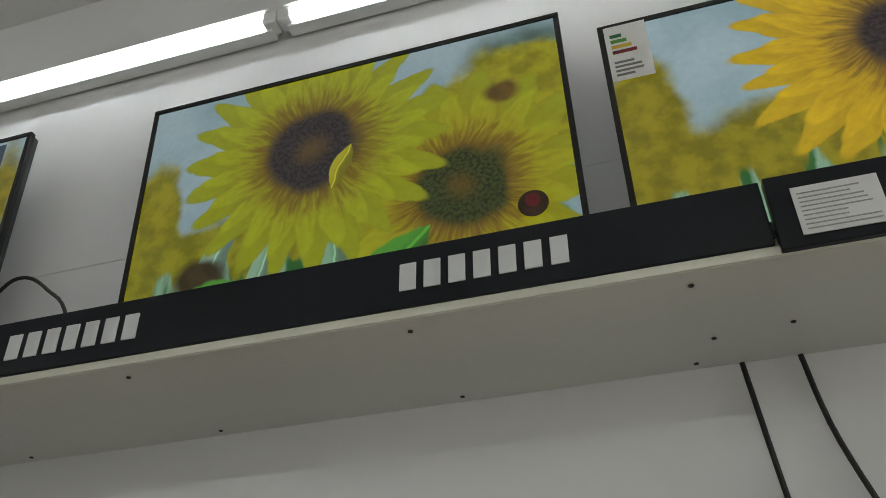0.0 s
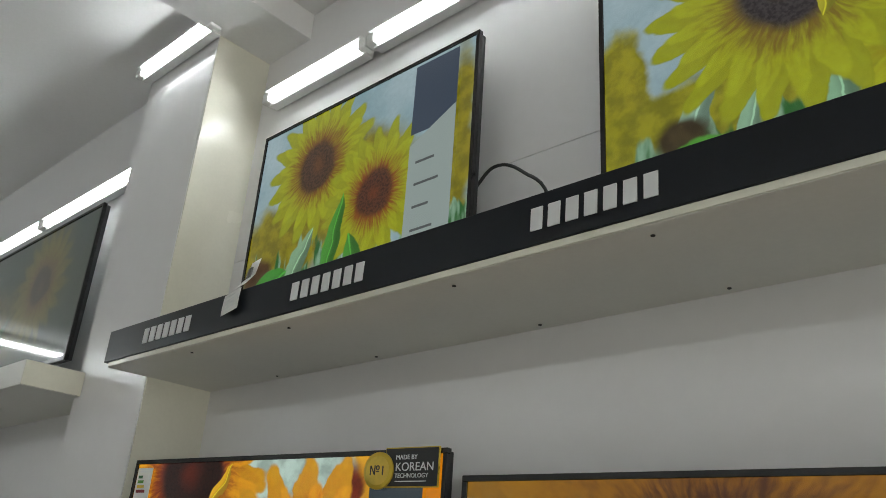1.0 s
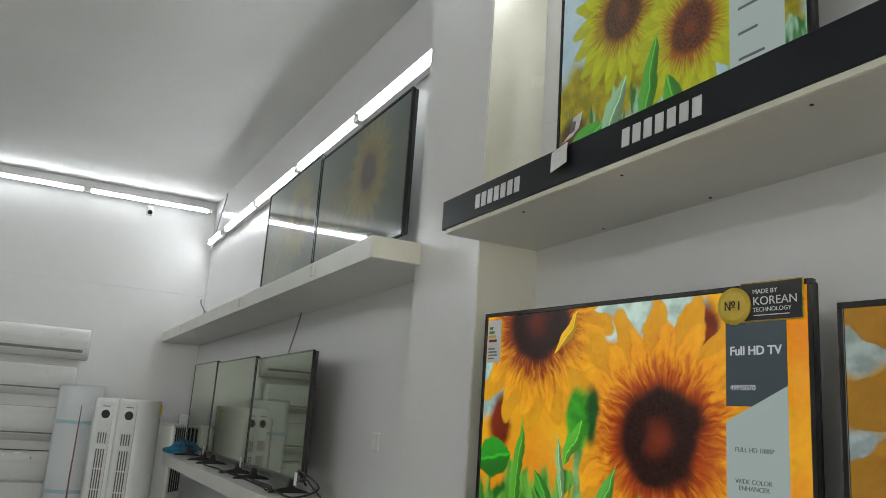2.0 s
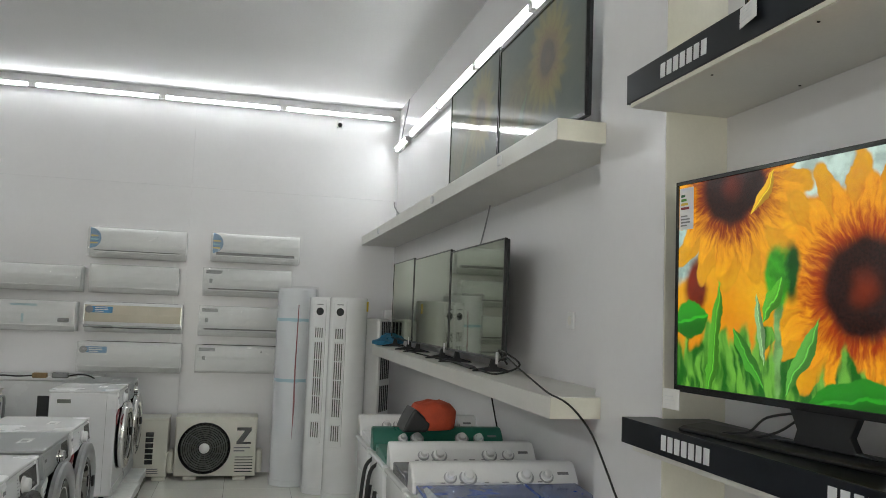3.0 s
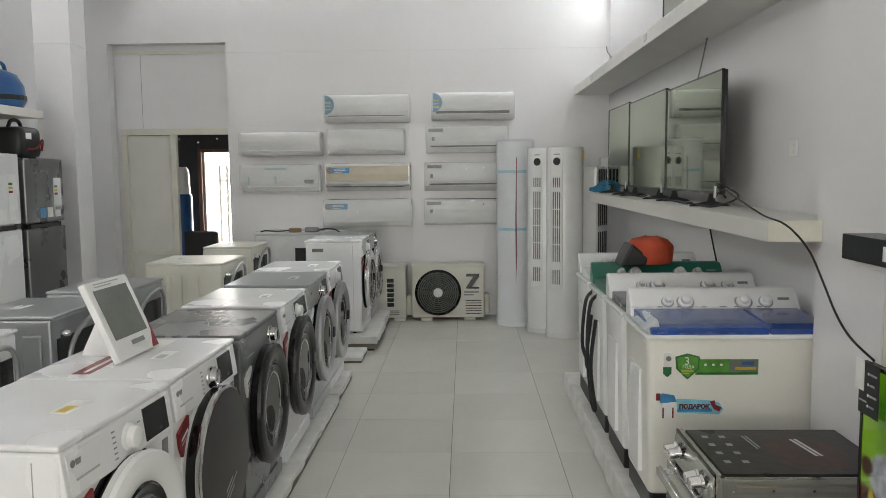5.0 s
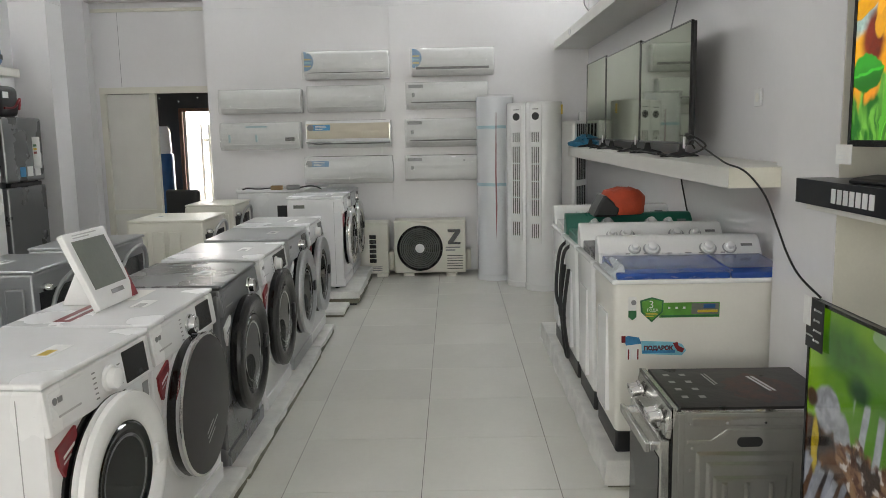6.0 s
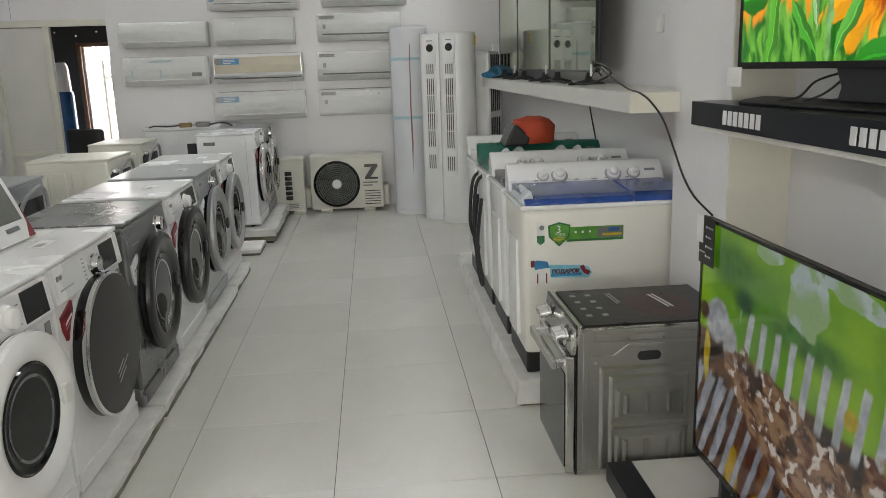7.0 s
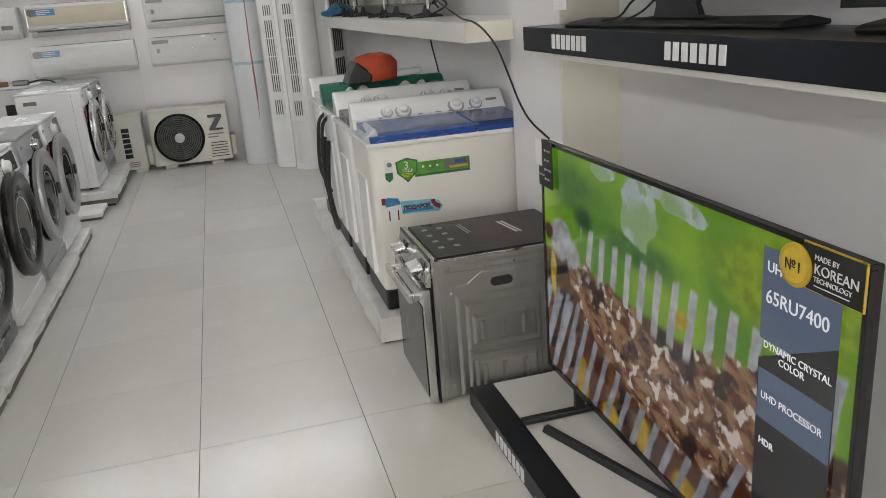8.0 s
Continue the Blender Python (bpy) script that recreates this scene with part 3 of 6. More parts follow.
            for size, phase, dim in ((1.0, 0.0, 0.8), (0.84, 0.9, 1.0)):
                wave = op("POWER", op("ABSOLUTE", op("COSINE", op("MULTIPLY_ADD", th, count / 2, phase + 2.0 * cx))), 1.3)
                edge = op("MULTIPLY", op("MULTIPLY", op("MULTIPLY_ADD", wave, 0.30, 0.70), uneven), r * size)
                mask = step(op("SUBTRACT", edge, d), -blur * 0.5, blur)
                tone = mix(step(op("MULTIPLY_ADD", streak, 0.5, op("DIVIDE", d, r * 1.5)), 0.25, 1.0), tuple(c * dim for c in inner), tuple(c * dim for c in outer))
                gap = step(op("SUBTRACT", edge, d), 0.0, 0.02)
                tone = mix(op("MULTIPLY", op("SUBTRACT", 1.0, gap), 0.2), tone, tuple(c * 0.35 for c in inner))
                col = mix(mask, col, tone)
            rough_d = op("MULTIPLY_ADD", op("SUBTRACT", streak, 0.5), disc * 1.6, d)
            col = mix(op("SUBTRACT", 1.0, step(rough_d, disc * 0.8, disc * 1.7)), col, ring)
            dots = mix(step(cloud(flat, 120, 2), 0.40, 0.62), centre, tuple(c * 0.35 for c in centre))
            col = mix(op("SUBTRACT", 1.0, step(op("MULTIPLY_ADD", shift, 0.05, d), disc * 0.75, disc * 1.08)), col, dots)
            col = mix(op("MULTIPLY", op("SUBTRACT", 1.0, step(d, 0.0, disc * 0.5)), 0.5), col, ring)
    q = n.new("ShaderNodeVectorMath")
    q.operation = "SCALE"
    l.new(col, q.inputs[0])
    put(q.inputs["Scale"], op("MULTIPLY_ADD", grain, 0.25, 0.87))
    l.new(q.outputs[0], b.inputs["Emission Color"])
    return m


def tv(m, w, h, label, screen_mat, stand="feet", drop=0.06, bezel=0.012, thin=0.03):
    """Its origin is at the lower left front corner of the set; the screen looks along -y."""
    t = thing("television", m, label, "television", "televisions on display")
    part("back_housing", box(0.004, w - 0.004, 0.004, thin, 0.004, h - 0.004, 0.004), BLACK, t)
    part("rear_bulge", box(w * 0.12, w * 0.88, thin - 0.002, thin + 0.03, h * 0.04, h * 0.6, 0.012), BLACK, t)
    fr = box(0, w, -0.004, 0.012, h - bezel, h, 0.001, seg=1)
    box(0, w, -0.004, 0.012, 0, bezel * 1.7, 0.001, fr, 1)
    for x in (0, w - bezel):
        box(x, x + bezel, -0.004, 0.012, bezel * 1.7, h - bezel, 0.001, fr, 1)
    part("bezel", fr, BEZEL, t)
    scr = part("screen", box(bezel * 0.6, w - bezel * 0.6, 0.0, 0.004, bezel * 0.6, h - bezel * 0.6), screen_mat, t)
    if stand == "feet":
        for x in (0.16 * w, 0.84 * w):
            bm = prism([(-0.11, -drop), (-0.105, -drop + 0.010), (-0.012, -drop + 0.028), (0.006, 0.02), (0.022, 0.02), (0.032, -drop + 0.028), (0.10, -drop + 0.010), (0.115, -drop)], x - 0.011, x + 0.011, None, 0.002)
            part("foot", bm, BLACK, t)
    elif stand == "base":
        bm = prism([(-0.035, -drop), (-0.04, -drop + 0.010), (-0.02, -drop + 0.018), (0.06, -drop + 0.026), (0.13, -drop + 0.012), (0.13, -drop)], w * 0.06, w * 0.90, None, 0.004)
        part("base", bm, BLACK, t)
        part("neck", prism([(0.40 * w, 0.03), (0.62 * w, 0.03), (0.585 * w, -drop * 0.45), (0.60 * w, -drop * 0.72), (0.68 * w, -drop + 0.024), (0.34 * w, -drop + 0.024), (0.425 * w, -drop * 0.72), (0.435 * w, -drop * 0.45)], 0.010, 0.034, None, 0.003, "y"), BLACK, t)
    return t, scr


def energy_label(t, x, z, w, h, y=-0.0055):
    part("energy_label", box(x, x + w, y, y + 0.001, z, z + h), PAPER, t, "white energy label")
    for i, c in enumerate((DGREENST, GREENST, YELST, REDST)):
        part("label_bar", box(x + w * 0.12, x + w * (0.4 + 0.1 * i), y - 0.0006, y - 0.0001, z + h * (0.78 - 0.1 * i), z + h * (0.84 - 0.1 * i)), c, t)
    part("label_print", bars(x + w * 0.12, z + h * 0.06, w * 0.7, h * 0.3, y - 0.0003, 4), INK, t)


CARD = glow("picture_slate_card", (0.045, 0.065, 0.075), 0.62, (0.055, 0.075, 0.085), 3)
CARDB = glow("picture_blue_card", (0.075, 0.11, 0.17), 0.45, (0.085, 0.12, 0.18), 3)
CARDK = glow("picture_black_card", (0.012, 0.012, 0.014), 0.45)
CARDW = glow("picture_white_card", (0.42, 0.50, 0.47), 0.62)
TXTW = glow("picture_white_text", (0.6, 0.62, 0.62), 0.62)
TXTD = glow("picture_grey_text", (0.12, 0.13, 0.13), 0.62)
DIMSCR = picture("dim_flower_picture", 1.2, 0.66, ((0.016, 0.026, 0.020), (0.035, 0.042, 0.028)),
                 [("spot", 0.3, 0.35, 0.3, 0.2, (0.05, 0.045, 0.012), 0.4), ("flower", 0.62, 0.60, 0.30, 18, (0.075, 0.062, 0.010), (0.085, 0.08, 0.016), (0.06, 0.032, 0.014), (0.022, 0.014, 0.010), 0.10), ("leaf", 0.3, 0.2, 0.2, 0.05, 60, (0.03, 0.06, 0.025))], 0.9, 0.05, 0.03, 0.06)
DIMSCR.node_tree.nodes["Principled BSDF"].inputs["Specular IOR Level"].default_value = 1.0


def spec_card(scr, x0, x1, z0, z1, split, depth, top, low):
    part("card_top", box(x0, x1, -depth - 0.0002, -depth, z0 + (z1 - z0) * split, z1), top, scr)
    bm = bmesh.new()
    zz = z0 + (z1 - z0) * split
    poly(bm, [(x0, z0), (x1, z0), (x1, zz + (z1 - z0) * 0.08), (x0, zz - (z1 - z0) * 0.06)], -depth - 0.0005)
    part("card_low", bm, low, scr)


def korean_badge(t, w, h, k=1.0, over=-0.01, low=0.0):
    """Black badge with a gold rim and seal, fixed over the set's upper right corner."""
    x0, W, z0, H = w + over - 0.24 * k, 0.24 * k, h - low - 0.137 * k, 0.142 * k
    part("badge_rim", box(x0, x0 + W, -0.011, -0.006, z0, z0 + H, 0.002), GOLD, t, "gold rimmed black badge")
    part("badge_face", box(x0 + 0.003, x0 + W - 0.003, -0.0125, -0.0112, z0 + 0.003, z0 + H - 0.003), BLACK, t)
    part("badge_seal", lathe([(0.062 * k, -0.019), (0.067 * k, -0.017), (0.067 * k, -0.013)], x0 - 0.02 * k, z0 + H * 0.42, 28), GOLD, t, "round gold seal", True)
    part("seal_ring", lathe([(0.052 * k, -0.0195), (0.052 * k, -0.019)], x0 - 0.02 * k, z0 + H * 0.42, 28), YELST, t)
    lettering("№1", 0.046 * k, BLACK, t, pose(x0 - 0.02 * k, -0.0205, z0 + H * 0.42 - 0.016 * k) @ FRONT, "CENTER")
    for txt, s, dz in (("MADE BY", 0.023, 0.098), ("KOREAN", 0.042, 0.058), ("TECHNOLOGY", 0.0215, 0.034)):
        lettering(txt, s * k, LETTER, t, pose(x0 + 0.052 * k, -0.0132, z0 + dz * k) @ FRONT)
    part("badge_line", box(x0 + 0.055 * k, x0 + 0.19 * k, -0.0135, -0.0125, z0 + 0.02 * k, z0 + 0.023 * k), LETTER, t)


ZS = 2.425
SKY, SKYB = (0.19, 0.29, 0.32), (0.30, 0.39, 0.42)
YEL, YELO, BROWN, DARK = (0.230, 0.225, 0.004), (0.335, 0.375, 0.010), (0.13, 0.075, 0.012), (0.036, 0.026, 0.026)
FAR, LEAFA, LEAFB = (0.24, 0.21, 0.008), (0.02, 0.10, 0.02), (0.20, 0.33, 0.22)


def pale_tv(x0, x1, z0, z1, label, items, card=False, lit=1.0):
    w, h = x1 - x0, z1 - z0
    t, s = tv(pose(x0, 1.6, z0), w, h, label, picture("pale_flower_picture", w, h, (SKY, SKYB), items, lit), "feet", z0 - ZS)
    if card:
        spec_card(s, w * 0.76, w * 0.93, 0.02, h * 0.96, 0.62, 0.0048, CARDB, CARDW)
        for k, wide in enumerate((0.08, 0.06, 0.09, 0.07)):
            zk = h * (0.14 + 0.105 * k)
            part("card_print", box(w * 0.79, w * (0.79 + wide), -0.0066, -0.0056, zk, zk + 0.007), TXTD, s)
    return t


pale_tv(0.772, 1.755, 2.60, 3.255, "television showing sunflowers with a spec card",
        [("spot", 0.2, 0.3, 0.26, 0.16, FAR, 0.25), ("spot", 0.5, 0.50, 0.24, 0.18, FAR, 0.25), ("spot", 0.95, 0.5, 0.05, 0.3, FAR, 0.3), ("leaves", 0.20, 0.4, LEAFA, LEAFB, 18.0),
         ("flower", 0.33, 0.68, 0.27, 18, YEL, YELO, (0.16, 0.06, 0.008), (0.075, 0.036, 0.018), 0.098), ("flower", 0.62, 0.40, 0.24, 18, YEL, YELO, (0.19, 0.05, 0.008), (0.09, 0.030, 0.014), 0.082),
         ("leaf", 0.45, 0.22, 0.16, 0.035, 80, (0.06, 0.25, 0.03)), ("leaf", 0.28, 0.16, 0.14, 0.04, 60, (0.20, 0.34, 0.20)), ("spot", 0.08, 0.16, 0.07, 0.06, (0.07, 0.035, 0.012), 0.3),
         ("leaf", 0.14, 0.10, 0.11, 0.05, 20, (0.05, 0.24, 0.03)), ("leaf", 0.56, 0.10, 0.10, 0.04, 115, (0.06, 0.25, 0.03))], True)
t = pale_tv(2.13, 3.135, 2.60, 3.215, "television showing a large pale sunflower",
            [("spot", 0.92, 0.86, 0.12, 0.07, (0.10, 0.17, 0.15), 0.5), ("spot", 0.90, 0.62, 0.20, 0.17, (0.32, 0.30, 0.008), 0.12), ("spot", 0.04, 0.34, 0.09, 0.22, (0.27, 0.25, 0.01), 0.15),
             ("spot", 0.3, 0.2, 0.34, 0.12, (0.25, 0.24, 0.01), 0.15), ("leaves", 0.20, 0.5, LEAFA, LEAFB, 14.0), ("leaf", 0.20, 0.17, 0.17, 0.035, 62, (0.24, 0.38, 0.28)), ("leaf", 0.33, 0.14, 0.12, 0.03, 78, (0.22, 0.37, 0.24)),
             ("leaf", 0.50, 0.10, 0.10, 0.03, 100, (0.20, 0.36, 0.22)), ("flower", 0.76, 0.34, 0.31, 16, (0.27, 0.20, 0.004), YELO, (0.15, 0.085, 0.008), (0.045, 0.060, 0.014), 0.105),
             ("spot", 0.86, 0.70, 0.04, 0.025, BROWN, 0.4), ("flower", 0.43, 0.63, 0.33, 22, YEL, YELO, (0.15, 0.095, 0.010), (0.040, 0.032, 0.034), 0.118), ("leaf", 0.50, 0.52, 0.06, 0.022, 65, (0.36, 0.34, 0.02)),
             ("spot", 0.19, 0.17, 0.06, 0.045, (0.05, 0.035, 0.012), 0.3), ("leaf", 0.22, 0.06, 0.12, 0.06, 10, (0.07, 0.27, 0.03)), ("leaf", 0.62, 0.10, 0.10, 0.05, 40, (0.07, 0.27, 0.03))])
part("round_sticker", lathe([(0.028, -0.0062), (0.030, -0.0056)], 0.905, 0.13, 20), DULLRED, t, "round faded red sticker", True)
part("sticker_print", lathe([(0.014, -0.0068), (0.015, -0.0062)], 0.905, 0.137, 14), REDST, t)
t = pale_tv(3.21, 4.2, 2.58, 3.14, "television showing a sunflower, energy label on its corner",
            [("spot", 0.06, 0.45, 0.09, 0.2, FAR, 0.2), ("spot", 0.4, 0.25, 0.4, 0.14, FAR, 0.2), ("leaves", 0.20, 0.5, LEAFA, LEAFB, 16.0), ("flower", 0.56, 0.66, 0.34, 24, (0.30, 0.18, 0.004), (0.62, 0.42, 0.01), BROWN, DARK, 0.10)], False, 1.15)
energy_label(t, 0.012, 0.40, 0.085, 0.15)
pale_tv(4.32, 5.3, 2.58, 3.14, "television showing sunflowers on the high shelf", [("leaves", 0.2, 0.4, LEAFA, LEAFB, 16.0), ("flower", 0.45, 0.6, 0.28, 20, YEL, YELO, BROWN, DARK, 0.09)])
note = thing("price_tag", pose(1.155, 1.346, 2.518, 0, -10, 0), "white paper tag with barcode over the sign", "tag")
part("sheet", prism([(-0.0045, 0.004), (-0.010, -0.025), (-0.014, -0.058), (-0.0125, -0.058), (-0.0085, -0.025), (-0.003, 0.004)], -0.032, 0.040), PAPER, note)
part("sheet_print", bars(-0.022, -0.045, 0.05, 0.04, -0.0125, 4, None, 5, 0.2), LETTER, note)
part("stub", prism([(-0.003, 0.010), (0.028, 0.05), (0.045, 0.105), (0.0465, 0.105), (0.0295, 0.05), (-0.0015, 0.010)], 0.012, 0.052), PAPER, note)
bm = bmesh.new()
for k in range(6):
    box(0.018, 0.036, 0.0225 + k * 0.0015, 0.0265 + k * 0.0015, 0.046 + k * 0.006, 0.049 + k * 0.006, 0, bm)
part("barcode", bm, INK, note)


ORA, ORO, REDR, SOOT = (0.70, 0.19, 0.002), (1.0, 0.50, 0.008), (0.22, 0.022, 0.002), (0.026, 0.006, 0.003)


def bright_tv(x, y, z, w, h, turn, label, items, card=True, strength=0.55, ground=((0.80, 0.26, 0.004), (0.90, 0.46, 0.01))):
    t, s = tv(pose(x, y, z, 0, 0, turn), w, h, label, picture("bright_flower_picture", w, h, ground, items, strength, wobble=0.034), "base", z - 1.352)
    if card:
        spec_card(s, w * 0.810, w * 0.947, 0.02, h * 0.875, 0.665, 0.0066, CARD, CARDW)
        lettering("Full HD TV", 0.0268, TXTW, s, pose(w * 0.820, -0.0074, h * 0.762) @ FRONT, bold=0.0006)
        lettering("49M5070", 0.0165, TXTW, s, pose(w * 0.820, -0.0074, h * 0.645) @ FRONT)
        for txt, k in (("FULL HD 1080P", 0.445), ("WIDE COLOR\n  ENHANCER", 0.345)):
            lettering(txt, 0.0138, TXTD, s, pose(w * 0.830, -0.0076, h * k) @ FRONT)
    return t


GRASS, BLADE = (0.01, 0.13, 0.006), (0.16, 0.46, 0.05)
t = bright_tv(0.69, 1.413, 1.465, 1.075, 0.653, 8.7, "television showing orange sunflowers with a gold badge",
              [("spot", 0.57, 0.95, 0.19, 0.075, (0.62, 0.80, 0.70), 0.10), ("spot", 0.02, 0.66, 0.07, 0.10, (0.50, 0.70, 0.62), 0.2), ("spot", 0.42, 0.72, 0.05, 0.05, (0.55, 0.72, 0.60), 0.2), ("spot", 0.74, 0.86, 0.05, 0.06, REDR, 0.5), ("spot", 0.09, 0.48, 0.05, 0.09, REDR, 0.35),
               ("leaves", 0.34, 0.3, GRASS, BLADE, 9.0), ("flower", 0.225, 0.935, 0.32, 16, ORA, ORO, REDR, SOOT, 0.125), ("flower", 0.635, 0.47, 0.36, 18, (0.75, 0.17, 0.002), ORO, (0.34, 0.035, 0.002), SOOT, 0.135),
               ("leaf", 0.34, 0.88, 0.07, 0.022, 55, (0.95, 0.55, 0.02)), ("leaves", 0.15, 0.5, GRASS, BLADE, 13.0), ("leaf", 0.06, 0.34, 0.09, 0.055, 12, (0.03, 0.34, 0.015)), ("leaf", 0.16, 0.22, 0.20, 0.024, 82, (0.10, 0.42, 0.03)),
               ("leaf", 0.29, 0.18, 0.10, 0.022, 125, (0.07, 0.38, 0.03)), ("leaf", 0.46, 0.20, 0.12, 0.024, 62, (0.12, 0.45, 0.06)), ("leaf", 0.33, 0.30, 0.10, 0.016, 100, (0.30, 0.55, 0.22)), ("spot", 0.385, 0.27, 0.010, 0.17, (0.22, 0.48, 0.14), 0.4), ("spot", 0.425, 0.54, 0.030, 0.07, (0.012, 0.10, 0.012), 0.35),
               ("spot", 0.38, 0.54, 0.038, 0.085, (0.06, 0.42, 0.02), 0.25), ("leaf", 0.37, 0.44, 0.07, 0.02, 60, (0.12, 0.50, 0.04)), ("leaf", 0.60, 0.06, 0.16, 0.05, 8, (0.02, 0.26, 0.01))], True, 0.75)
energy_label(t, 0.020, 0.50, 0.064, 0.13)
korean_badge(t, 1.075, 0.653, 0.62, -0.015, 0.0)
part("corner_tag", box(-0.043, 0.036, -0.012, -0.009, -0.057, 0.006, 0.001), PAPER, t, "white paper tag")
part("tag_print", bars(-0.03, -0.045, 0.05, 0.035, -0.012, 3, None, 6, 0.15), LETTER, t)
bright_tv(1.86, 1.505, 1.40, 1.08, 0.645, 8.0, "television showing a close orange sunflower",
          [("spot", 0.03, 0.86, 0.06, 0.05, (0.5, 0.6, 0.55), 0.25), ("spot", 0.02, 0.56, 0.06, 0.06, (0.5, 0.62, 0.6), 0.25), ("leaves", 0.02, 0.4, GRASS, BLADE, 14.0),
           ("flower", 0.46, 0.66, 0.56, 20, (0.30, 0.10, 0.004), (0.62, 0.30, 0.006), (0.10, 0.03, 0.006), (0.13, 0.08, 0.03), 0.17)], False, 0.5, ((0.45, 0.19, 0.004), (0.62, 0.32, 0.01)))
bright_tv(3.2, 1.48, 1.36, 1.1, 0.645, 0, "television showing bright sunflowers on the middle shelf",
          [("leaves", 0.1, 0.4, GRASS, BLADE, 14.0), ("flower", 0.4, 0.6, 0.34, 20, ORA, ORO, REDR, SOOT, 0.1)], False)

# the big set on the low platform
w, h = 1.46, 0.84
MEAT = ((0.10, 0.030, 0.012), (0.34, 0.20, 0.10), (0.70, 0.64, 0.56))
PALE = ((0.44, 0.55, 0.52), (0.52, 0.62, 0.58), (0.30, 0.46, 0.20))
GARDEN = picture("garden_grill_picture", w, h, ((0.10, 0.30, 0.004), (0.25, 0.50, 0.008)),
                 [("spot", 0.16, 0.86, 0.16, 0.06, (0.06, 0.22, 0.01), 0.6), ("spot", 0.22, 0.76, 0.06, 0.035, (0.02, 0.10, 0.02), 0.6), ("spot", 0.45, 0.74, 0.20, 0.05, (0.05, 0.22, 0.01), 0.6), ("heap", 0.45, 0.88, 0.10, 0.10, 60, PALE, 6.0),
                  ("heap", 0.31, 0.97, 0.07, 0.03, 0, PALE, 6.0), ("heap", 0.58, 0.96, 0.14, 0.035, -10, PALE, 6.0), ("spot", 0.85, 0.84, 0.22, 0.10, (0.32, 0.50, 0.01), 0.4),
                  ("below", 0.575, 0.02, (0.012, 0.008, 0.008), (0.12, 0.05, 0.015), 7.0), ("spot", 0.20, 0.10, 0.05, 0.07, (0.55, 0.36, 0.01), 0.25), ("spot", 0.34, 0.05, 0.06, 0.045, (0.58, 0.40, 0.02), 0.25), ("spot", 0.47, 0.10, 0.045, 0.06, (0.55, 0.36, 0.01), 0.25), ("spot", 0.62, 0.04, 0.06, 0.05, (0.50, 0.33, 0.01), 0.25),
                  ("pales", 0.0, 0.95, 0.0, 0.40, 0.082, 0.45, 0.36, (0.34, 0.36, 0.40)), ("spot", 0.10, 0.62, 0.085, 0.075, (0.50, 0.52, 0.53), 0.15), ("spot", 0.165, 0.565, 0.05, 0.07, (0.46, 0.48, 0.48), 0.15), ("spot", 0.03, 0.63, 0.035, 0.03, (0.10, 0.05, 0.02), 0.3),
                  ("spot", 0.05, 0.47, 0.045, 0.075, (0.03, 0.02, 0.018), 0.2), ("spot", 0.05, 0.46, 0.022, 0.09, (0.62, 0.47, 0.01), 0.2), ("pales", 0.20, 0.98, 0.48, 0.715, 0.080, 0.15, 0.42, (0.56, 0.60, 0.60)),
                  ("heap", 0.46, 0.36, 0.46, 0.13, -14, MEAT, 15.0), ("heap", 0.86, 0.40, 0.30, 0.13, -18, MEAT, 13.0), ("spot", 0.60, 0.61, 0.03, 0.025, (0.60, 0.46, 0.01), 0.25), ("pales", 0.0, 0.16, 0.02, 0.38, 0.085, 0.55, 0.40, (0.42, 0.44, 0.47))], 0.30)
t, s = tv(pose(0.776, 1.28, 0.158), w, h, "large television showing a green garden grill scene", GARDEN, "none", 0.08)
spec_card(s, w * 0.81, w * 0.962, 0.02, h * 0.95, 0.74, 0.0044, CARDB, CARDK)
part("card_box", box(w * 0.812, w * 0.960, -0.0054, -0.0051, h * 0.49, h * 0.63), CARDB, s)
for txt, size, z in (("UHD TV", 0.032, 0.89), ("65RU7400", 0.042, 0.81), ("DYNAMIC CRYSTAL\n        COLOR", 0.022, 0.69), ("UHD PROCESSOR", 0.023, 0.55), ("HDR", 0.023, 0.42)):
    lettering(txt, size, TXTW, s, pose(w * 0.82, -0.0058, h * z) @ FRONT)
korean_badge(t, w, h, 0.66, 0.0, 0.0)
part("corner_card", box(0.0, 0.115, -0.011, -0.008, h - 0.155, h + 0.004, 0.001), BLACK, t, "black printed corner card")
for k in range(4):
    part("corner_print", box(0.066, 0.092 + 0.012 * (k % 2), -0.0125, -0.0112, h - 0.128 + k * 0.032, h - 0.122 + k * 0.032), PRINT, t)
    part("corner_icon", lathe([(0.0045, -0.0125), (0.0045, -0.0112)], 0.057, h - 0.125 + k * 0.032, 10), LETTER, t)
part("corner_line", box(0.008, 0.05, -0.0125, -0.0112, h - 0.118, h - 0.113), PRINT, t)
part("paper_tag", box(-0.012, 0.035, -0.016, -0.012, h - 0.085, h + 0.006, 0.001), PAPER, t, "white paper tag")
for x in (0.16 * w, 0.82 * w):
    bm = box(x - 0.015, x + 0.015, -0.20, 0.10, -0.083, -0.062, 0.005)
    box(x - 0.012, x + 0.012, -0.005, 0.03, -0.07, 0.02, 0.004, bm)
    part("foot", bm, BLACK, t)
plat = thing("display_platform", pose(0, 0, 0), "low white display platform with a black front sign", "platform")
part("board", box(0.68, 3.2, 1.09, 1.68, 0.0, 0.072, 0.002), SHELF, plat, "white laminate top")
part("front_sign", box(0.68, 3.2, 0.995, 1.088, 0.0, 0.075, 0.003), SIGN, plat, "black sign face")
for x in (0.98, 1.7):
    word_mark(plat, x, 0.012, 0.272, 0.046, 0.995)

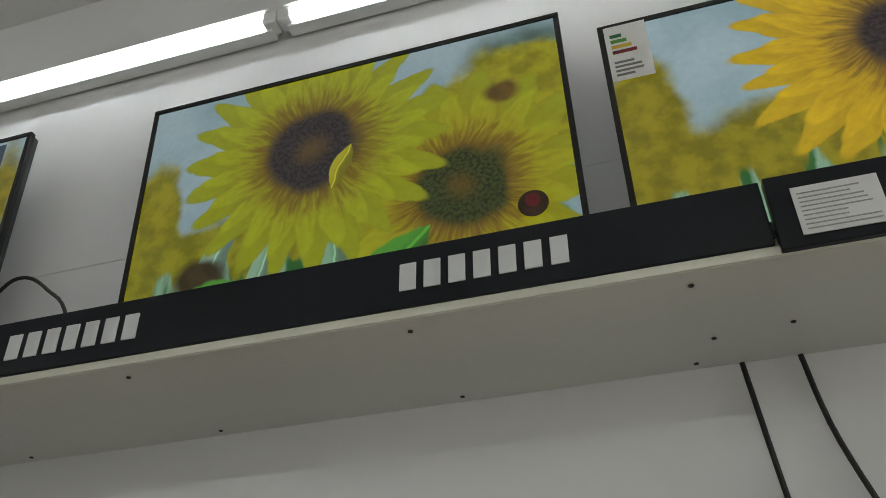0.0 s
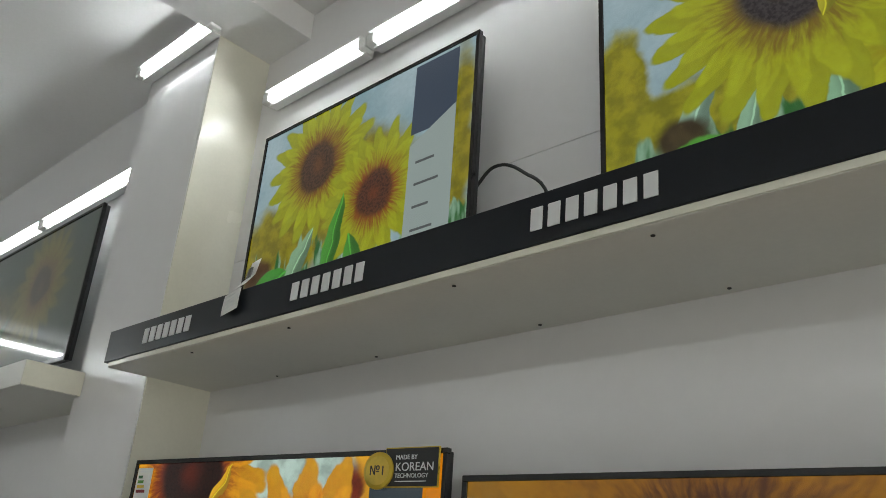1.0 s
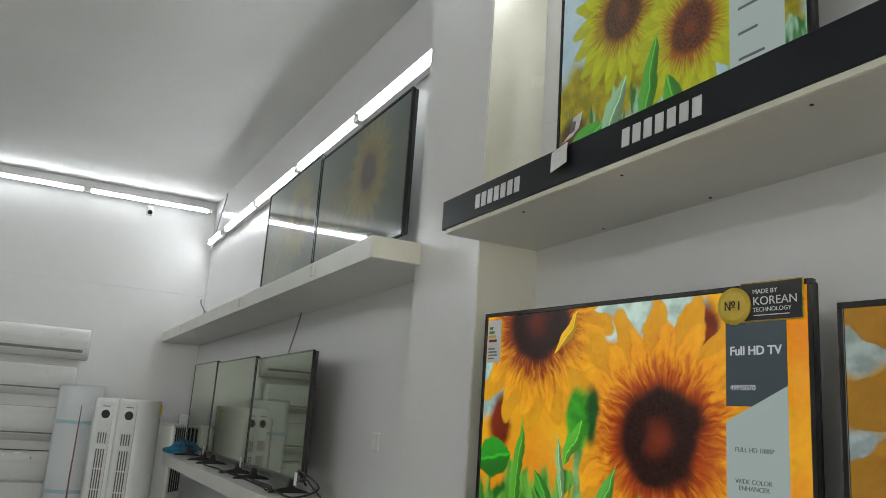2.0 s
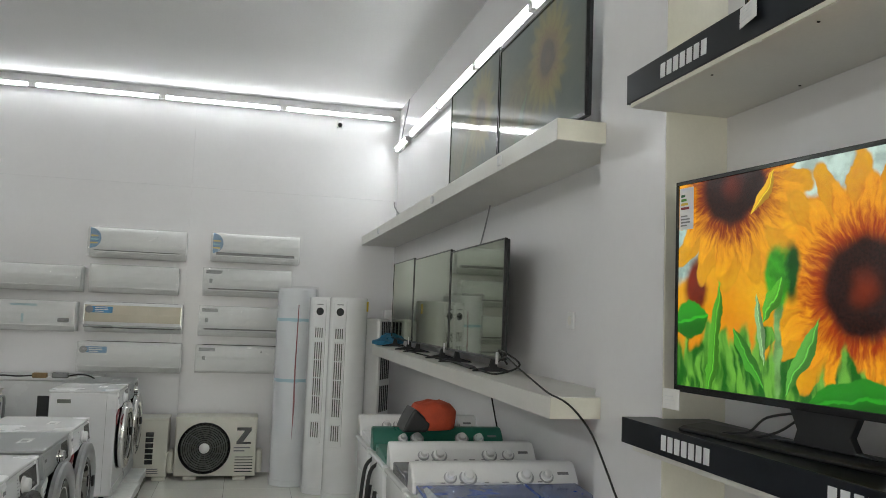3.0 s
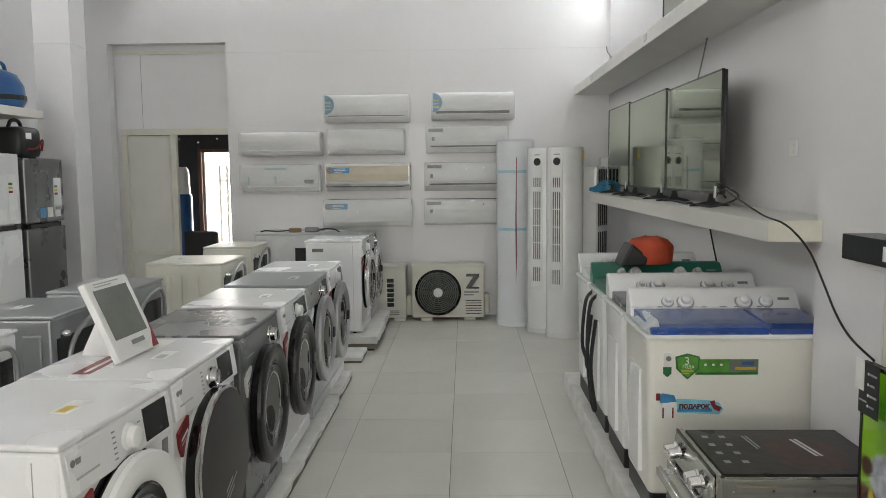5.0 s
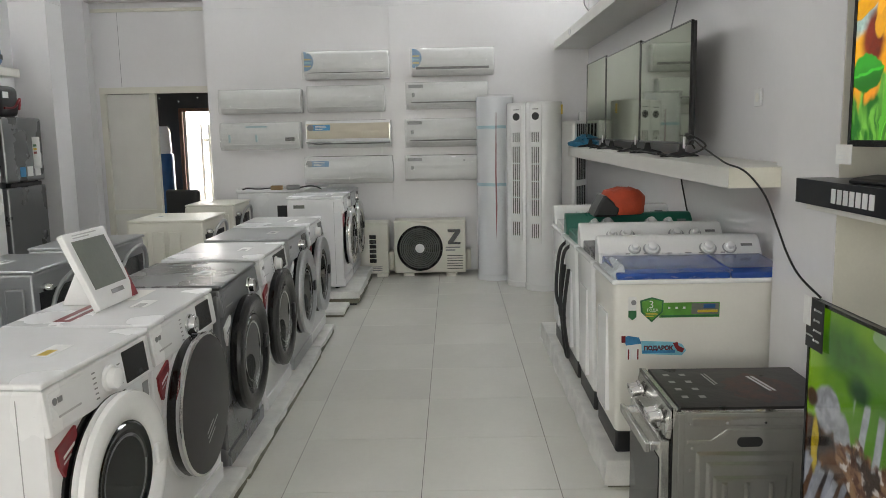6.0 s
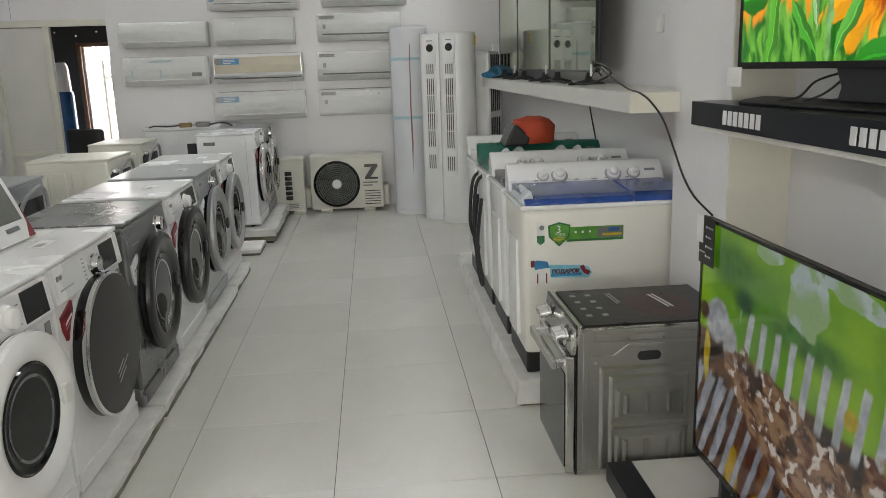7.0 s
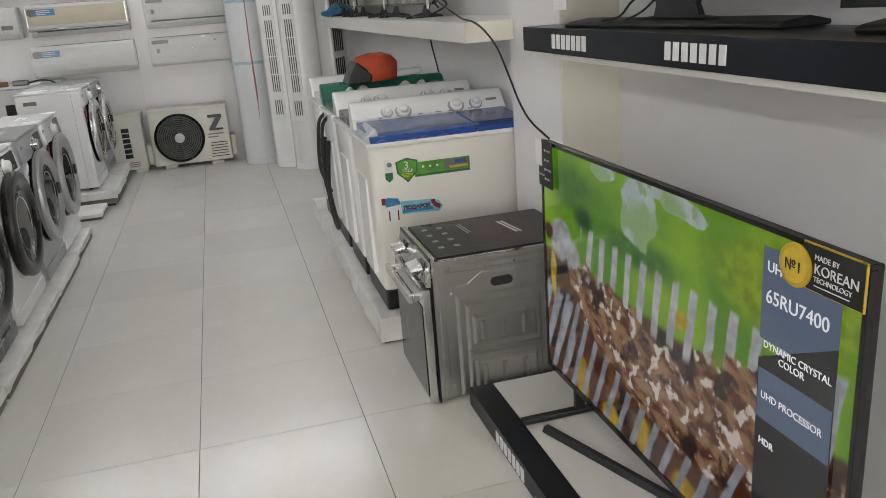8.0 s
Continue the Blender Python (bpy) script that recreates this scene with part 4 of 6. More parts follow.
# televisions in the far bay
for x0, x1, z1 in ((-1.33, -0.12, 3.20), (-2.45, -1.345, 3.235)):
    tv(pose(x0, 1.45, 2.535), x1 - x0, z1 - 2.535, "dim glossy television reflecting the tube lamps", DIMSCR, "feet", 0.055)
for x0, x1, z1 in ((-2.30, -1.14, 2.105), (-3.52, -2.315, 2.125), (-4.47, -3.535, 2.14)):
    t, s = tv(pose(x0, 1.45, 1.44), x1 - x0, z1 - 1.44, "switched-off glossy television on the middle shelf", OFFSCREEN, "feet", 0.07, bezel=0.008)
    part("foot_tag", box(x1 - x0 - 0.05, x1 - x0 - 0.01, -0.02, -0.017, -0.02, 0.045, 0.001), PAPER, t, "white hanging tag")


# ---- front-loading washing machines ----
def washer(m, label, body, door="white", w=0.62, h=0.81, d=0.5, ring=0.19, knob="white", back=False, plain=False):
    """The door looks along -y; the origin lies under the middle of the front."""
    t = thing("washing_machine", m, label, "washing machine", "washing machines in rows")
    dark = body in (GREY, SILVER)
    part("body", box(-w / 2, w / 2, 0.004, d, 0.02, h - 0.018, 0.012), body, t)
    part("top", box(-w / 2 - 0.002, w / 2 + 0.002, 0.0, d + 0.01, h - 0.018, h, 0.007), body if dark or body is IVORY else ENAMEL, t)
    part("control_panel", prism([(0.006, h - 0.15), (-0.012, h - 0.145), (0.004, h - 0.022), (0.03, h - 0.02)], -w / 2 + 0.004, w / 2 - 0.004, None, 0.004), body if not dark else GREY if body is GREY else SILVER, t)
    slope = lambda z, out: (-0.012 + 0.016 * (z - h + 0.145) / 0.123 - out, z)
    part("drawer", prism([slope(h - 0.128, 0.0018), slope(h - 0.034, 0.0018), slope(h - 0.034, -0.004), slope(h - 0.128, -0.004)], -w / 2 + 0.022, -w / 2 + 0.20, None, 0.0012), body, t)
    kx = 0.13 if body is GREY else 0.02
    kn = lathe([(0.041, -0.005), (0.040, -0.012), (0.033, -0.016), (0.031, -0.036), (0.025, -0.040)], kx, h - 0.083, 28)
    part("knob", kn, CHROME if knob == "chrome" else PLASTIC, t, smooth=True)
    if body is not GREY:
        dx0, dx1 = (-0.02, 0.27) if door == "dark" and knob == "white" else (0.115, 0.262)
        part("display", prism([slope(h - 0.132, 0.002), slope(h - 0.034, 0.002), slope(h - 0.034, -0.004), slope(h - 0.132, -0.004)], dx0, dx1, None, 0.001), BEZEL, t, "black display window")
    for side_x, n_ in ((-0.062, 6), (0.078, 5)):
        for i in range(n_ if body is ENAMEL else 0):
            zz = h - 0.124 + 0.015 * i
            part("dial_print", prism([slope(zz, 0.0006), slope(zz + 0.004, 0.0006), slope(zz + 0.004, -0.001), slope(zz, -0.001)], side_x, side_x + 0.018), INK, t)
    mk = lathe([(0.010, -0.0012), (0.010, 0.001)], 0, 0, 16)
    box(0.014, 0.036, -0.0012, 0.001, -0.008, 0.008, 0.001, mk)
    part("brand_mark", mk, INK, t, "small grey maker's mark").matrix_basis = pose(-w / 2 + 0.045, slope(h - 0.062, 0.002)[0], h - 0.062)
    part("panel_print", prism([slope(h - 0.108, 0.0024), slope(h - 0.102, 0.0024), slope(h - 0.102, 0.001), slope(h - 0.108, 0.001)], -w / 2 + 0.05, -w / 2 + 0.16), PRINT, t)
    zc = 0.46
    r = ring
    outer = {"white": PLASTIC, "dark": BEZEL, "chrome": CHROME, "silver": SILVER}[door]
    part("door_seat", lathe([(r + 0.035, 0.006), (r + 0.035, -0.004), (r + 0.01, -0.012)], 0, zc, 40), BEZEL if door != "dark" else body, t, smooth=True)
    if door == "dark" and knob == "chrome" and body is ENAMEL:
        dr = part("door", lathe([(r + 0.02, -0.006), (r + 0.03, -0.02), (r + 0.03, -0.056), (r + 0.02, -0.06)], 0, zc, 40), BEZEL, t, "thick black round door", True)
        part("door_rim", lathe([(r + 0.0305, -0.044), (r + 0.034, -0.050), (r + 0.033, -0.062), (r + 0.024, -0.066), (r + 0.018, -0.062)], 0, zc, 48), CHROME, dr, "chrome rim", True)
        part("door_face", lathe([(r + 0.0235, -0.060), (r + 0.022, -0.067), (r * 0.8, -0.073), (r * 0.4, -0.077), (0.01, -0.078)], 0, zc, 48), SMOKE, dr, "smoked dark glass face", True)
        dp = part("door_print", bars(0.0, 0.0, 0.13, 0.07, 0.0, 3, None, 8, 0.3), PRINT, dr, "faint pale print")
        dp.matrix_basis = pose(-0.04, -0.0765, zc - 0.15, 4, -24, 0)
    else:
        dr = part("door", lathe([(r + 0.018, -0.006), (r + 0.028, -0.014), (r + 0.028, -0.040), (r + 0.018, -0.046), (r - 0.06, -0.046), (r - 0.07, -0.010), (0.01, -0.008)], 0, zc, 48), BEZEL, t, "black door drum", True)
        part("door_ring", lathe([(r + 0.0285, -0.034), (r + 0.034, -0.042), (r + 0.030, -0.058), (r + 0.012, -0.066), (r - 0.018, -0.066), (r - 0.050, -0.054), (r - 0.062, -0.040), (r - 0.062, -0.020), (r + 0.0285, -0.020), (r + 0.0285, -0.034)], 0, zc, 48, closed=False), outer, dr, "", True)
        part("door_glass", lathe([(r - 0.060, -0.046), (r - 0.066, -0.052), (r - 0.075, -0.050), (r * 0.45, -0.030), (0.01, -0.024)], 0, zc, 40), GLASS, dr, "dark bulged glass", True)
        part("drum_rim", lathe([(r - 0.095, -0.0470), (r - 0.100, -0.0485), (r - 0.106, -0.0455), (r - 0.095, -0.0470)], 0, zc, 36, closed=False), CHROME if door != "white" else GREY, dr, "faint metal rim behind the glass", True)
        if door != "white":
            fl = part("door_film", lathe([(0.075, -0.001), (0.075, 0.0)], 0, 0, 24, sx=1.5), GREYFILM, dr, "grey printed film on the glass", True)
            fl.matrix_basis = pose(-0.01, -0.066, zc - 0.105, 6, -20, 0)
            part("film_print", bars(-0.06, -0.03, 0.10, 0.05, -0.0015, 3, None, 5, 0.3), PRINT, fl)
        part("handle", box(r - 0.055, r + 0.0, -0.066, -0.05, zc - 0.035, zc + 0.035, 0.006), BLACK if door != "white" else PLASTIC, dr)
    part("kick_plate", box(-w / 2 + 0.01, w / 2 - 0.01, -0.004, 0.01, 0.02, 0.09, 0.004), body, t)
    for x in (-w / 2 + 0.07, w / 2 - 0.07):
        for y in (0.08, d - 0.08):
            part("foot", lathe([(0.02, 0.0), (0.02, 0.022)], x, y, 12, axis="z"), RUBBER, t)
    sx_, sz_ = -w / 2 + 0.035, h - 0.158
    part("warranty_sticker", prism([(sx_, sz_ - 0.035), (sx_ + 0.095, sz_), (sx_ + 0.098, sz_ - 0.035), (sx_ + 0.055, sz_ - 0.118), (sx_ + 0.03, sz_ - 0.125), (sx_ + 0.008, sz_ - 0.085)], -0.0045, 0.005, None, 0, "y"), REDST if not dark else PAPER, t, "small printed sticker")
    part("sticker_stripe", prism([(sx_ + 0.025, sz_ - 0.062), (sx_ + 0.08, sz_ - 0.040), (sx_ + 0.08, sz_ - 0.048), (sx_ + 0.025, sz_ - 0.070)], -0.0058, -0.0045, None, 0, "y"), PAPER if not dark else INK, t)
    part("sticker_stripe", prism([(sx_ + 0.025, sz_ - 0.080), (sx_ + 0.06, sz_ - 0.066), (sx_ + 0.06, sz_ - 0.071), (sx_ + 0.025, sz_ - 0.085)], -0.0058, -0.0045, None, 0, "y"), PRINT, t)
    if not plain:
        part("side_sticker", box(w / 2 - 0.06, w / 2 - 0.025, 0.001, 0.005, h - 0.24, h - 0.17), INK, t)
    part("top_sticker", box(-0.05, 0.08, 0.13, 0.19, h, h + 0.001), PAPER, t, "white printed sticker")
    part("sticker_bar", box(-0.04, 0.02, 0.145, 0.175, h + 0.001, h + 0.0016), YELST if ring > 0.22 and door == "white" else PRINT, t)
    if door == "dark" and knob == "chrome" and body is ENAMEL:
        part("top_strip", box(-w / 2 + 0.06, w / 2 - 0.28, 0.30, 0.36, h, h + 0.001), REDST, t, "dark red printed strip")
        part("strip_print", box(-w / 2 + 0.08, w / 2 - 0.33, 0.318, 0.332, h + 0.001, h + 0.0016), PAPER, t)
        part("clear_strip", box(w / 2 - 0.24, w / 2 - 0.04, 0.22, 0.40, h, h + 0.0008), SHELF, t, "grey film label")
    part("side_seam", box(-w / 2 - 0.0008, -w / 2 + 0.001, 0.075, 0.0775, 0.05, h - 0.045), PRINT, t)
    part("side_notch", box(-w / 2 - 0.0012, -w / 2 + 0.001, d - 0.16, d - 0.06, h - 0.10, h - 0.07, 0.0004, None, 1), GRILLE, t, "dark side grip")
    if back:
        part("back_recess", box(-w / 2 + 0.05, w / 2 - 0.05, d + 0.001, d + 0.006, 0.12, h - 0.12), BEZEL, t, "dark open back")
        part("drain_hose", tube([(-0.2, d + 0.02, 0.2), (-0.22, d + 0.04, h - 0.12), (0.0, d + 0.05, h - 0.06), (0.2, d + 0.04, h - 0.2), (0.18, d + 0.02, 0.25)], 0.012), SILVER, t, "grey ribbed hose", True)
        part("inlet_valve", lathe([(0.02, d), (0.02, d + 0.03), (0.012, d + 0.045)], 0.2, h - 0.1, 14), CHROME, t, smooth=True)
        for i in range(3):
            part("side_rib", box(w / 2 - 0.002, w / 2 + 0.011, 0.06 + i * 0.13, 0.155 + i * 0.13, 0.08, h - 0.09, 0.009), body, t)
            part("side_rib", box(-w / 2 - 0.011, -w / 2 + 0.002, 0.06 + i * 0.13, 0.155 + i * 0.13, 0.08, h - 0.09, 0.009), body, t)
    return t


YF = -0.845
ROW = [(1.0, 0.07, 0.915, 0.60, ENAMEL, "white", "white", "white washing machine with a white ring door"),
       (0.345, 0.07, 0.915, 0.65, ENAMEL, "dark", "chrome", "white washing machine with a smoked dark door"),
       (-0.385, 0.07, 0.905, 0.64, GREY, "dark", "chrome", "graphite washing machine with a black ring door"),
       (-1.10, 0.07, 0.91, 0.64, ENAMEL, "dark", "white", "white washing machine with a black ring door"),
       (-1.81, 0.07, 0.915, 0.62, SILVER, "silver", "chrome", "silver washing machine with a pale ring door"),
       (-2.45, 0.07, 0.92, 0.62, ENAMEL, "silver", "white", "white washing machine with a grey ring door"),
       (-4.20, 0.128, 0.975, 0.62, ENAMEL, "chrome", "white", "white washing machine on a polystyrene pad"),
       (-4.85, 0.128, 0.975, 0.62, SILVER, "chrome", "chrome", "silver washing machine at the end of the row")]
for x, low, top, wide, body, dr, kn, lb in ROW:
    back_, turn_ = {1.0: (0.036, 175.5), 0.345: (0.012, 178.5)}.get(x, (0.0, 180.0))
    washer(pose(x, YF - back_, low, 0, 0, turn_), lb, body, dr, h=top - low, knob=kn, ring=0.226 if dr == "white" else 0.238, w=wide)
for x, top, body, lb in ((0.03, 0.90, ENAMEL, "white washing machine seen from its open back"), (-0.86, 0.90, SILVER, "grey washing machine seen from its hose side"),
                         (-1.68, 0.90, SILVER, "grey washing machine with black hoses on its back"), (-3.13, 0.90, IVORY, "ivory washing machine with ribbed side panels"),
                         (-4.48, 0.90, IVORY, "ivory washing machine near the doorway")):
    washer(pose(x, -2.37, 0.05), lb, body, "white", h=top - 0.05, d=0.59 if x == -3.13 else 0.46, w=0.6, back=True)

# worn polystyrene bases under the machines
def slab(x0, x1, y0, y1, z0, z1, label, seed, name="polystyrene_base", material=FOAM, board=0.42):
    """A chipped pad of foam on a thin, darker olive-grey board."""
    t = thing(name, pose(0, 0, 0), label, "base", "machine bases")
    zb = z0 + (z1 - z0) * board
    bm = box(x0, x1, y0, y1, zb, z1, 0.006)
    n = max(2, int((x1 - x0) / 0.09))
    for i in range(1, n):
        bmesh.ops.bisect_plane(bm, geom=bm.verts[:] + bm.edges[:] + bm.faces[:], plane_co=(x0 + (x1 - x0) * i / n, 0, 0), plane_no=(1, 0, 0))
    rnd = random.Random(seed)
    for v in bm.verts:
        if v.co.z < z1 - 0.008:
            v.co.y += rnd.uniform(-0.012, 0.004)
        elif v.co.y > y1 - 0.02:
            v.co.y += rnd.uniform(-0.008, 0.002)
    part("foam_pad", bm, material, t)
    part("under_board", box(x0 + 0.01, x1 - 0.012, y0 + 0.01, y1 - 0.006, z0, zb - 0.0005, 0.002), UNDER, t, "olive-grey underside, darker than the foam")
    return t


slab(-0.12, 1.62, -1.37, -0.78, 0, 0.069, "long worn white polystyrene base under washing machines", 1)
slab(-2.12, -0.13, -1.37, -0.775, 0, 0.069, "long chipped white polystyrene base under washing machines", 2)
slab(-2.8, -2.14, -1.37, -0.785, 0, 0.069, "short white polystyrene base under a washing machine", 3)
slab(-4.53, -3.76, -1.38, -0.70, 0.02, 0.127, "white polystyrene pad reaching into the aisle", 4)
slab(-5.18, -4.55, -1.38, -0.72, 0, 0.127, "white polystyrene pad under a silver washing machine", 5)
slab(-3.7, -3.3, -1.2, -0.78, 0, 0.05, "thin white polystyrene sheet on the floor", 6)
lone("dark_board", box(-4.5, -3.78, -1.3, -0.73, 0, 0.019, 0.003), BLACK, "dark flat board under a polystyrene pad", "board")
for x in (0.03, -0.86, -1.68, -3.13, -4.48):
    slab(x - 0.32, x + 0.32, -2.46, -1.73 if x == -3.13 else -1.86, 0, 0.049, "flat white polystyrene base under a washing machine", int(x * 10) + 90)
slab(-2.52, 0.0, 0.797, 1.50, 0, 0.126, "chipped white polystyrene base under twin-tub washers", 7, board=0.08)

# tablet-like advertising stand on a washing machine
ad = thing("advertising_stand", pose(0.33, -1.12, 0.916, 0, 0, 176), "white cardboard advertising stand with a grey window", "stand")
lean = part("frame", box(-0.155, 0.14, -0.025, 0.0, 0.0, 0.30, 0.004), PLASTIC, ad)
lean.matrix_basis = pose(0, 0, 0, -24, 0, 0)
part("window", box(-0.122, 0.108, -0.0275, -0.0255, 0.075, 0.265), GRILLE, lean, "grey glossy window")
part("word_bar", box(-0.03, 0.06, -0.0275, -0.0255, 0.04, 0.057), INK, lean)
part("red_edge", prism([(0.09, 0.003), (0.137, 0.003), (0.137, 0.12), (0.128, 0.06)], -0.0275, -0.0255, None, 0, "y"), REDST, lean, "red printed edge")
part("print", bars(-0.1, 0.272, 0.18, 0.02, -0.0255, 2), PRINT, lean)
part("prop", prism([(0.0, 0.0), (0.2, 0.0), (0.1, 0.2)], -0.02, 0.02, None, 0.002), PLASTIC, ad)


# ---- twin-tub washers ----
STUCK = ("banner", "banner_edge", "banner_picture", "banner_tick", "shield_rim", "shield_sticker", "shield_print", "leaf_base", "leaf_sticker", "mark_sticker",
         "gift_sticker", "gift_shade", "gift_bow", "gift_box", "gift_lid", "gift_ribbon")


def twin_tub(m, label, lid, rich=False, hoses=False):
    t = thing("twin_tub_washer", m, label, "washing machine", "twin-tub washers in a row")
    w, d = 0.76, 0.46
    bm = box(-w / 2, w / 2, -d / 2, d / 2, 0.085, 0.765, 0.03, seg=3)
    for v in bm.verts:
        k = 1 - 0.05 * (1 - v.co.z / 0.775)
        v.co.x *= k
        v.co.y *= k
    part("body", bm, TUBWHITE if rich else PLASTIC, t, smooth=True)
    part("base", box(-w / 2 + 0.022, w / 2 - 0.022, -d / 2 + 0.014, d / 2 - 0.02, 0.0, 0.10, 0.01), BLACK, t, "black base")
    part("rim", box(-w / 2 - 0.006, w / 2 + 0.006, -d / 2 - 0.006, d / 2 + 0.006, 0.752, 0.774, 0.008), PLASTIC, t)
    prof = [(-d / 2 - 0.002, 0.772), (-d / 2 + 0.006, 0.795), (-d / 2 + 0.06, 0.808), (d / 2 - 0.12, 0.825), (d / 2 - 0.12, 0.772)]
    part("wash_lid", prism(prof, -w / 2 + 0.015, 0.115, None, 0.006), lid, t, "coloured plastic lid")
    part("spin_lid", prism(prof, 0.12, w / 2 - 0.015, None, 0.006), lid, t, "coloured plastic lid")
    part("control_panel", prism([(d / 2 - 0.125, 0.785), (d / 2 - 0.12, 0.826), (d / 2 - 0.075, 0.885), (d / 2 - 0.05, 0.904), (d / 2 - 0.01, 0.908), (d / 2, 0.78)], -w / 2 + 0.002, w / 2 - 0.002, None, 0.01), lid if lid is GREENLID else PLASTIC, t, "sloped control panel")
    for x, r in ((-0.21, 0.024), (-0.13, 0.033), (0.13, 0.033), (0.23, 0.027)):
        k = part("knob", lathe([(r, 0.0), (r * 0.94, 0.010), (r * 0.66, 0.012), (r * 0.6, 0.030), (r * 0.45, 0.033)], 0, 0, 20, axis="z"), PLASTIC, t, smooth=True)
        k.matrix_basis = pose(x, d / 2 - 0.100, 0.852, 50, 0, 0)
        part("knob_ring", lathe([(r * 1.25, 0.0), (r * 1.25, 0.002), (r * 1.1, 0.003)], 0, 0, 20, axis="z"), SILVER, t).matrix_basis = pose(x, d / 2 - 0.0985, 0.851, 50, 0, 0)
    for x, wide in ((-0.255, 0.02), (-0.17, 0.015), (-0.06, 0.02), (0.02, 0.03), (0.085, 0.02), (0.185, 0.02)):
        part("print_mark", box(0, wide, -0.001, 0.001, 0, 0.004), INK, t).matrix_basis = pose(x, d / 2 - 0.1185, 0.830, -40, 0, 0)
    part("brand_mark", box(0, 0.052, -0.001, 0.001, 0, 0.013), INK, t, "small dark maker's mark").matrix_basis = pose(0.285, d / 2 - 0.097, 0.857, -40, 0, 0)
    for i, low in enumerate((0.34, 0.16) if hoses else ()):
        yy = 0.10 - 0.16 * i
        part("drain_hose", tube([(-w / 2 + 0.01, yy + 0.05, 0.74), (-w / 2 - 0.035, yy + 0.045, 0.68), (-w / 2 - 0.06, yy - 0.03 * i, 0.45), (-w / 2 - 0.035, yy - 0.03, low), (-w / 2 - 0.022, yy - 0.09, low - 0.04), (-w / 2 - 0.045, yy - 0.06, 0.35), (-w / 2 - 0.02, yy - 0.07, 0.62)], 0.0108), RUBBER, t, "black ribbed hose", True)
    part("side_plate", box(-w / 2 - 0.004, -w / 2 + 0.03, -0.1, 0.1, 0.15, 0.6, 0.003), PLASTIC, t)
    if rich:
        y = -0.2275
        bm = bmesh.new()
        rnd = random.Random(12)
        nx_, ny_ = 26, 9
        grid = []
        for i in range(nx_ + 1):
            col = []
            for j in range(ny_ + 1):
                u, v = i / nx_, j / ny_
                yy = -d / 2 - 0.004 + v * (d - 0.125)
                zz = 0.800 + 0.028 * min(1, v * 3) - (0.032 if j == 0 else 0)
                col.append(bm.verts.new((-w / 2 - 0.004 + u * 0.52 + rnd.uniform(-0.006, 0.006), yy, zz + rnd.uniform(0, 0.013))))
            grid.append(col)
        for i in range(nx_):
            for j in range(ny_):
                q = (grid[i][j], grid[i + 1][j], grid[i + 1][j + 1], grid[i][j + 1])
                if (i + j) % 2:
                    bm.faces.new(q[:3]), bm.faces.new((q[0], q[2], q[3]))
                else:
                    bm.faces.new((q[0], q[1], q[3])), bm.faces.new(q[1:])
        part("lid_film", bm, WRAP, t, "crumpled clear film over the lid")
        part("corner_film", prism([(-w / 2 - 0.008, 0.79), (-w / 2 + 0.05, 0.833), (-w / 2 + 0.06, 0.79), (-w / 2 + 0.02, 0.765)], -0.20, 0.05, None, 0.006, "y"), FILM, t, "bunched clear film")
        part("banner", box(-0.130, 0.125, y - 0.004, y + 0.004, 0.607, 0.672, 0.002), GREENST, t, "green printed banner sticker")
        part("banner_edge", box(-0.125, 0.122, y - 0.0048, y - 0.0041, 0.610, 0.618), DGREENST, t)
        part("banner_picture", box(0.005, 0.12, y - 0.0055, y - 0.004, 0.621, 0.668), GRILLE, t, "small printed picture")
        part("banner_picture", box(0.03, 0.115, y - 0.007, y - 0.0055, 0.629, 0.640), GOLD, t)
        part("banner_picture", box(0.055, 0.105, y - 0.007, y - 0.0055, 0.648, 0.664), BLUEPL, t)
        for k in range(3):
            part("banner_tick", box(-0.095 + 0.032 * k, -0.085 + 0.032 * k, y - 0.0048, y - 0.0041, 0.645, 0.654), PAPER, t)
        rim = prism([(-0.213, 0.683), (-0.163, 0.697), (-0.113, 0.683), (-0.117, 0.632), (-0.163, 0.588), (-0.209, 0.632)], y - 0.007, y + 0.004, None, 0.002, "y")
        part("shield_rim", rim, DGREENST, t, "dark green shield sticker")
        sh = prism([(-0.206, 0.679), (-0.163, 0.690), (-0.120, 0.679), (-0.124, 0.635), (-0.163, 0.598), (-0.202, 0.635)], y - 0.009, y - 0.007, None, 0.0005, "y")
        part("shield_sticker", sh, GREENST, t, "green shield sticker")
        lettering("3", 0.046, PAPER, t, pose(-0.178, y - 0.0095, 0.651) @ FRONT)
        lettering("ГОДА", 0.017, PAPER, t, pose(-0.185, y - 0.0095, 0.636) @ FRONT)
        part("shield_print", bars(-0.19, 0.612, 0.055, 0.02, y - 0.009, 3), YELST, t)
        part("leaf_base", box(-0.262, -0.228, y - 0.003, y + 0.004, 0.600, 0.700, 0.001), PAPER, t, "white printed sticker")
        part("leaf_sticker", prism([(-0.262, 0.640), (-0.228, 0.640), (-0.228, 0.612), (-0.245, 0.598), (-0.262, 0.612)], y - 0.0045, y - 0.003, None, 0, "y"), DGREENST, t)
        part("mark_sticker", lathe([(0.011, y - 0.005), (0.011, y - 0.003)], -0.240, 0.675, 16), INK, t)
        y += 0.0025
        g = prism([(-0.205, 0.506), (-0.07, 0.500), (-0.03, 0.490), (-0.012, 0.462), (-0.03, 0.440), (-0.20, 0.448)], y - 0.004, y + 0.012, None, 0.001, "y")
        part("gift_sticker", g, CYANST, t, "pale blue gift sticker")
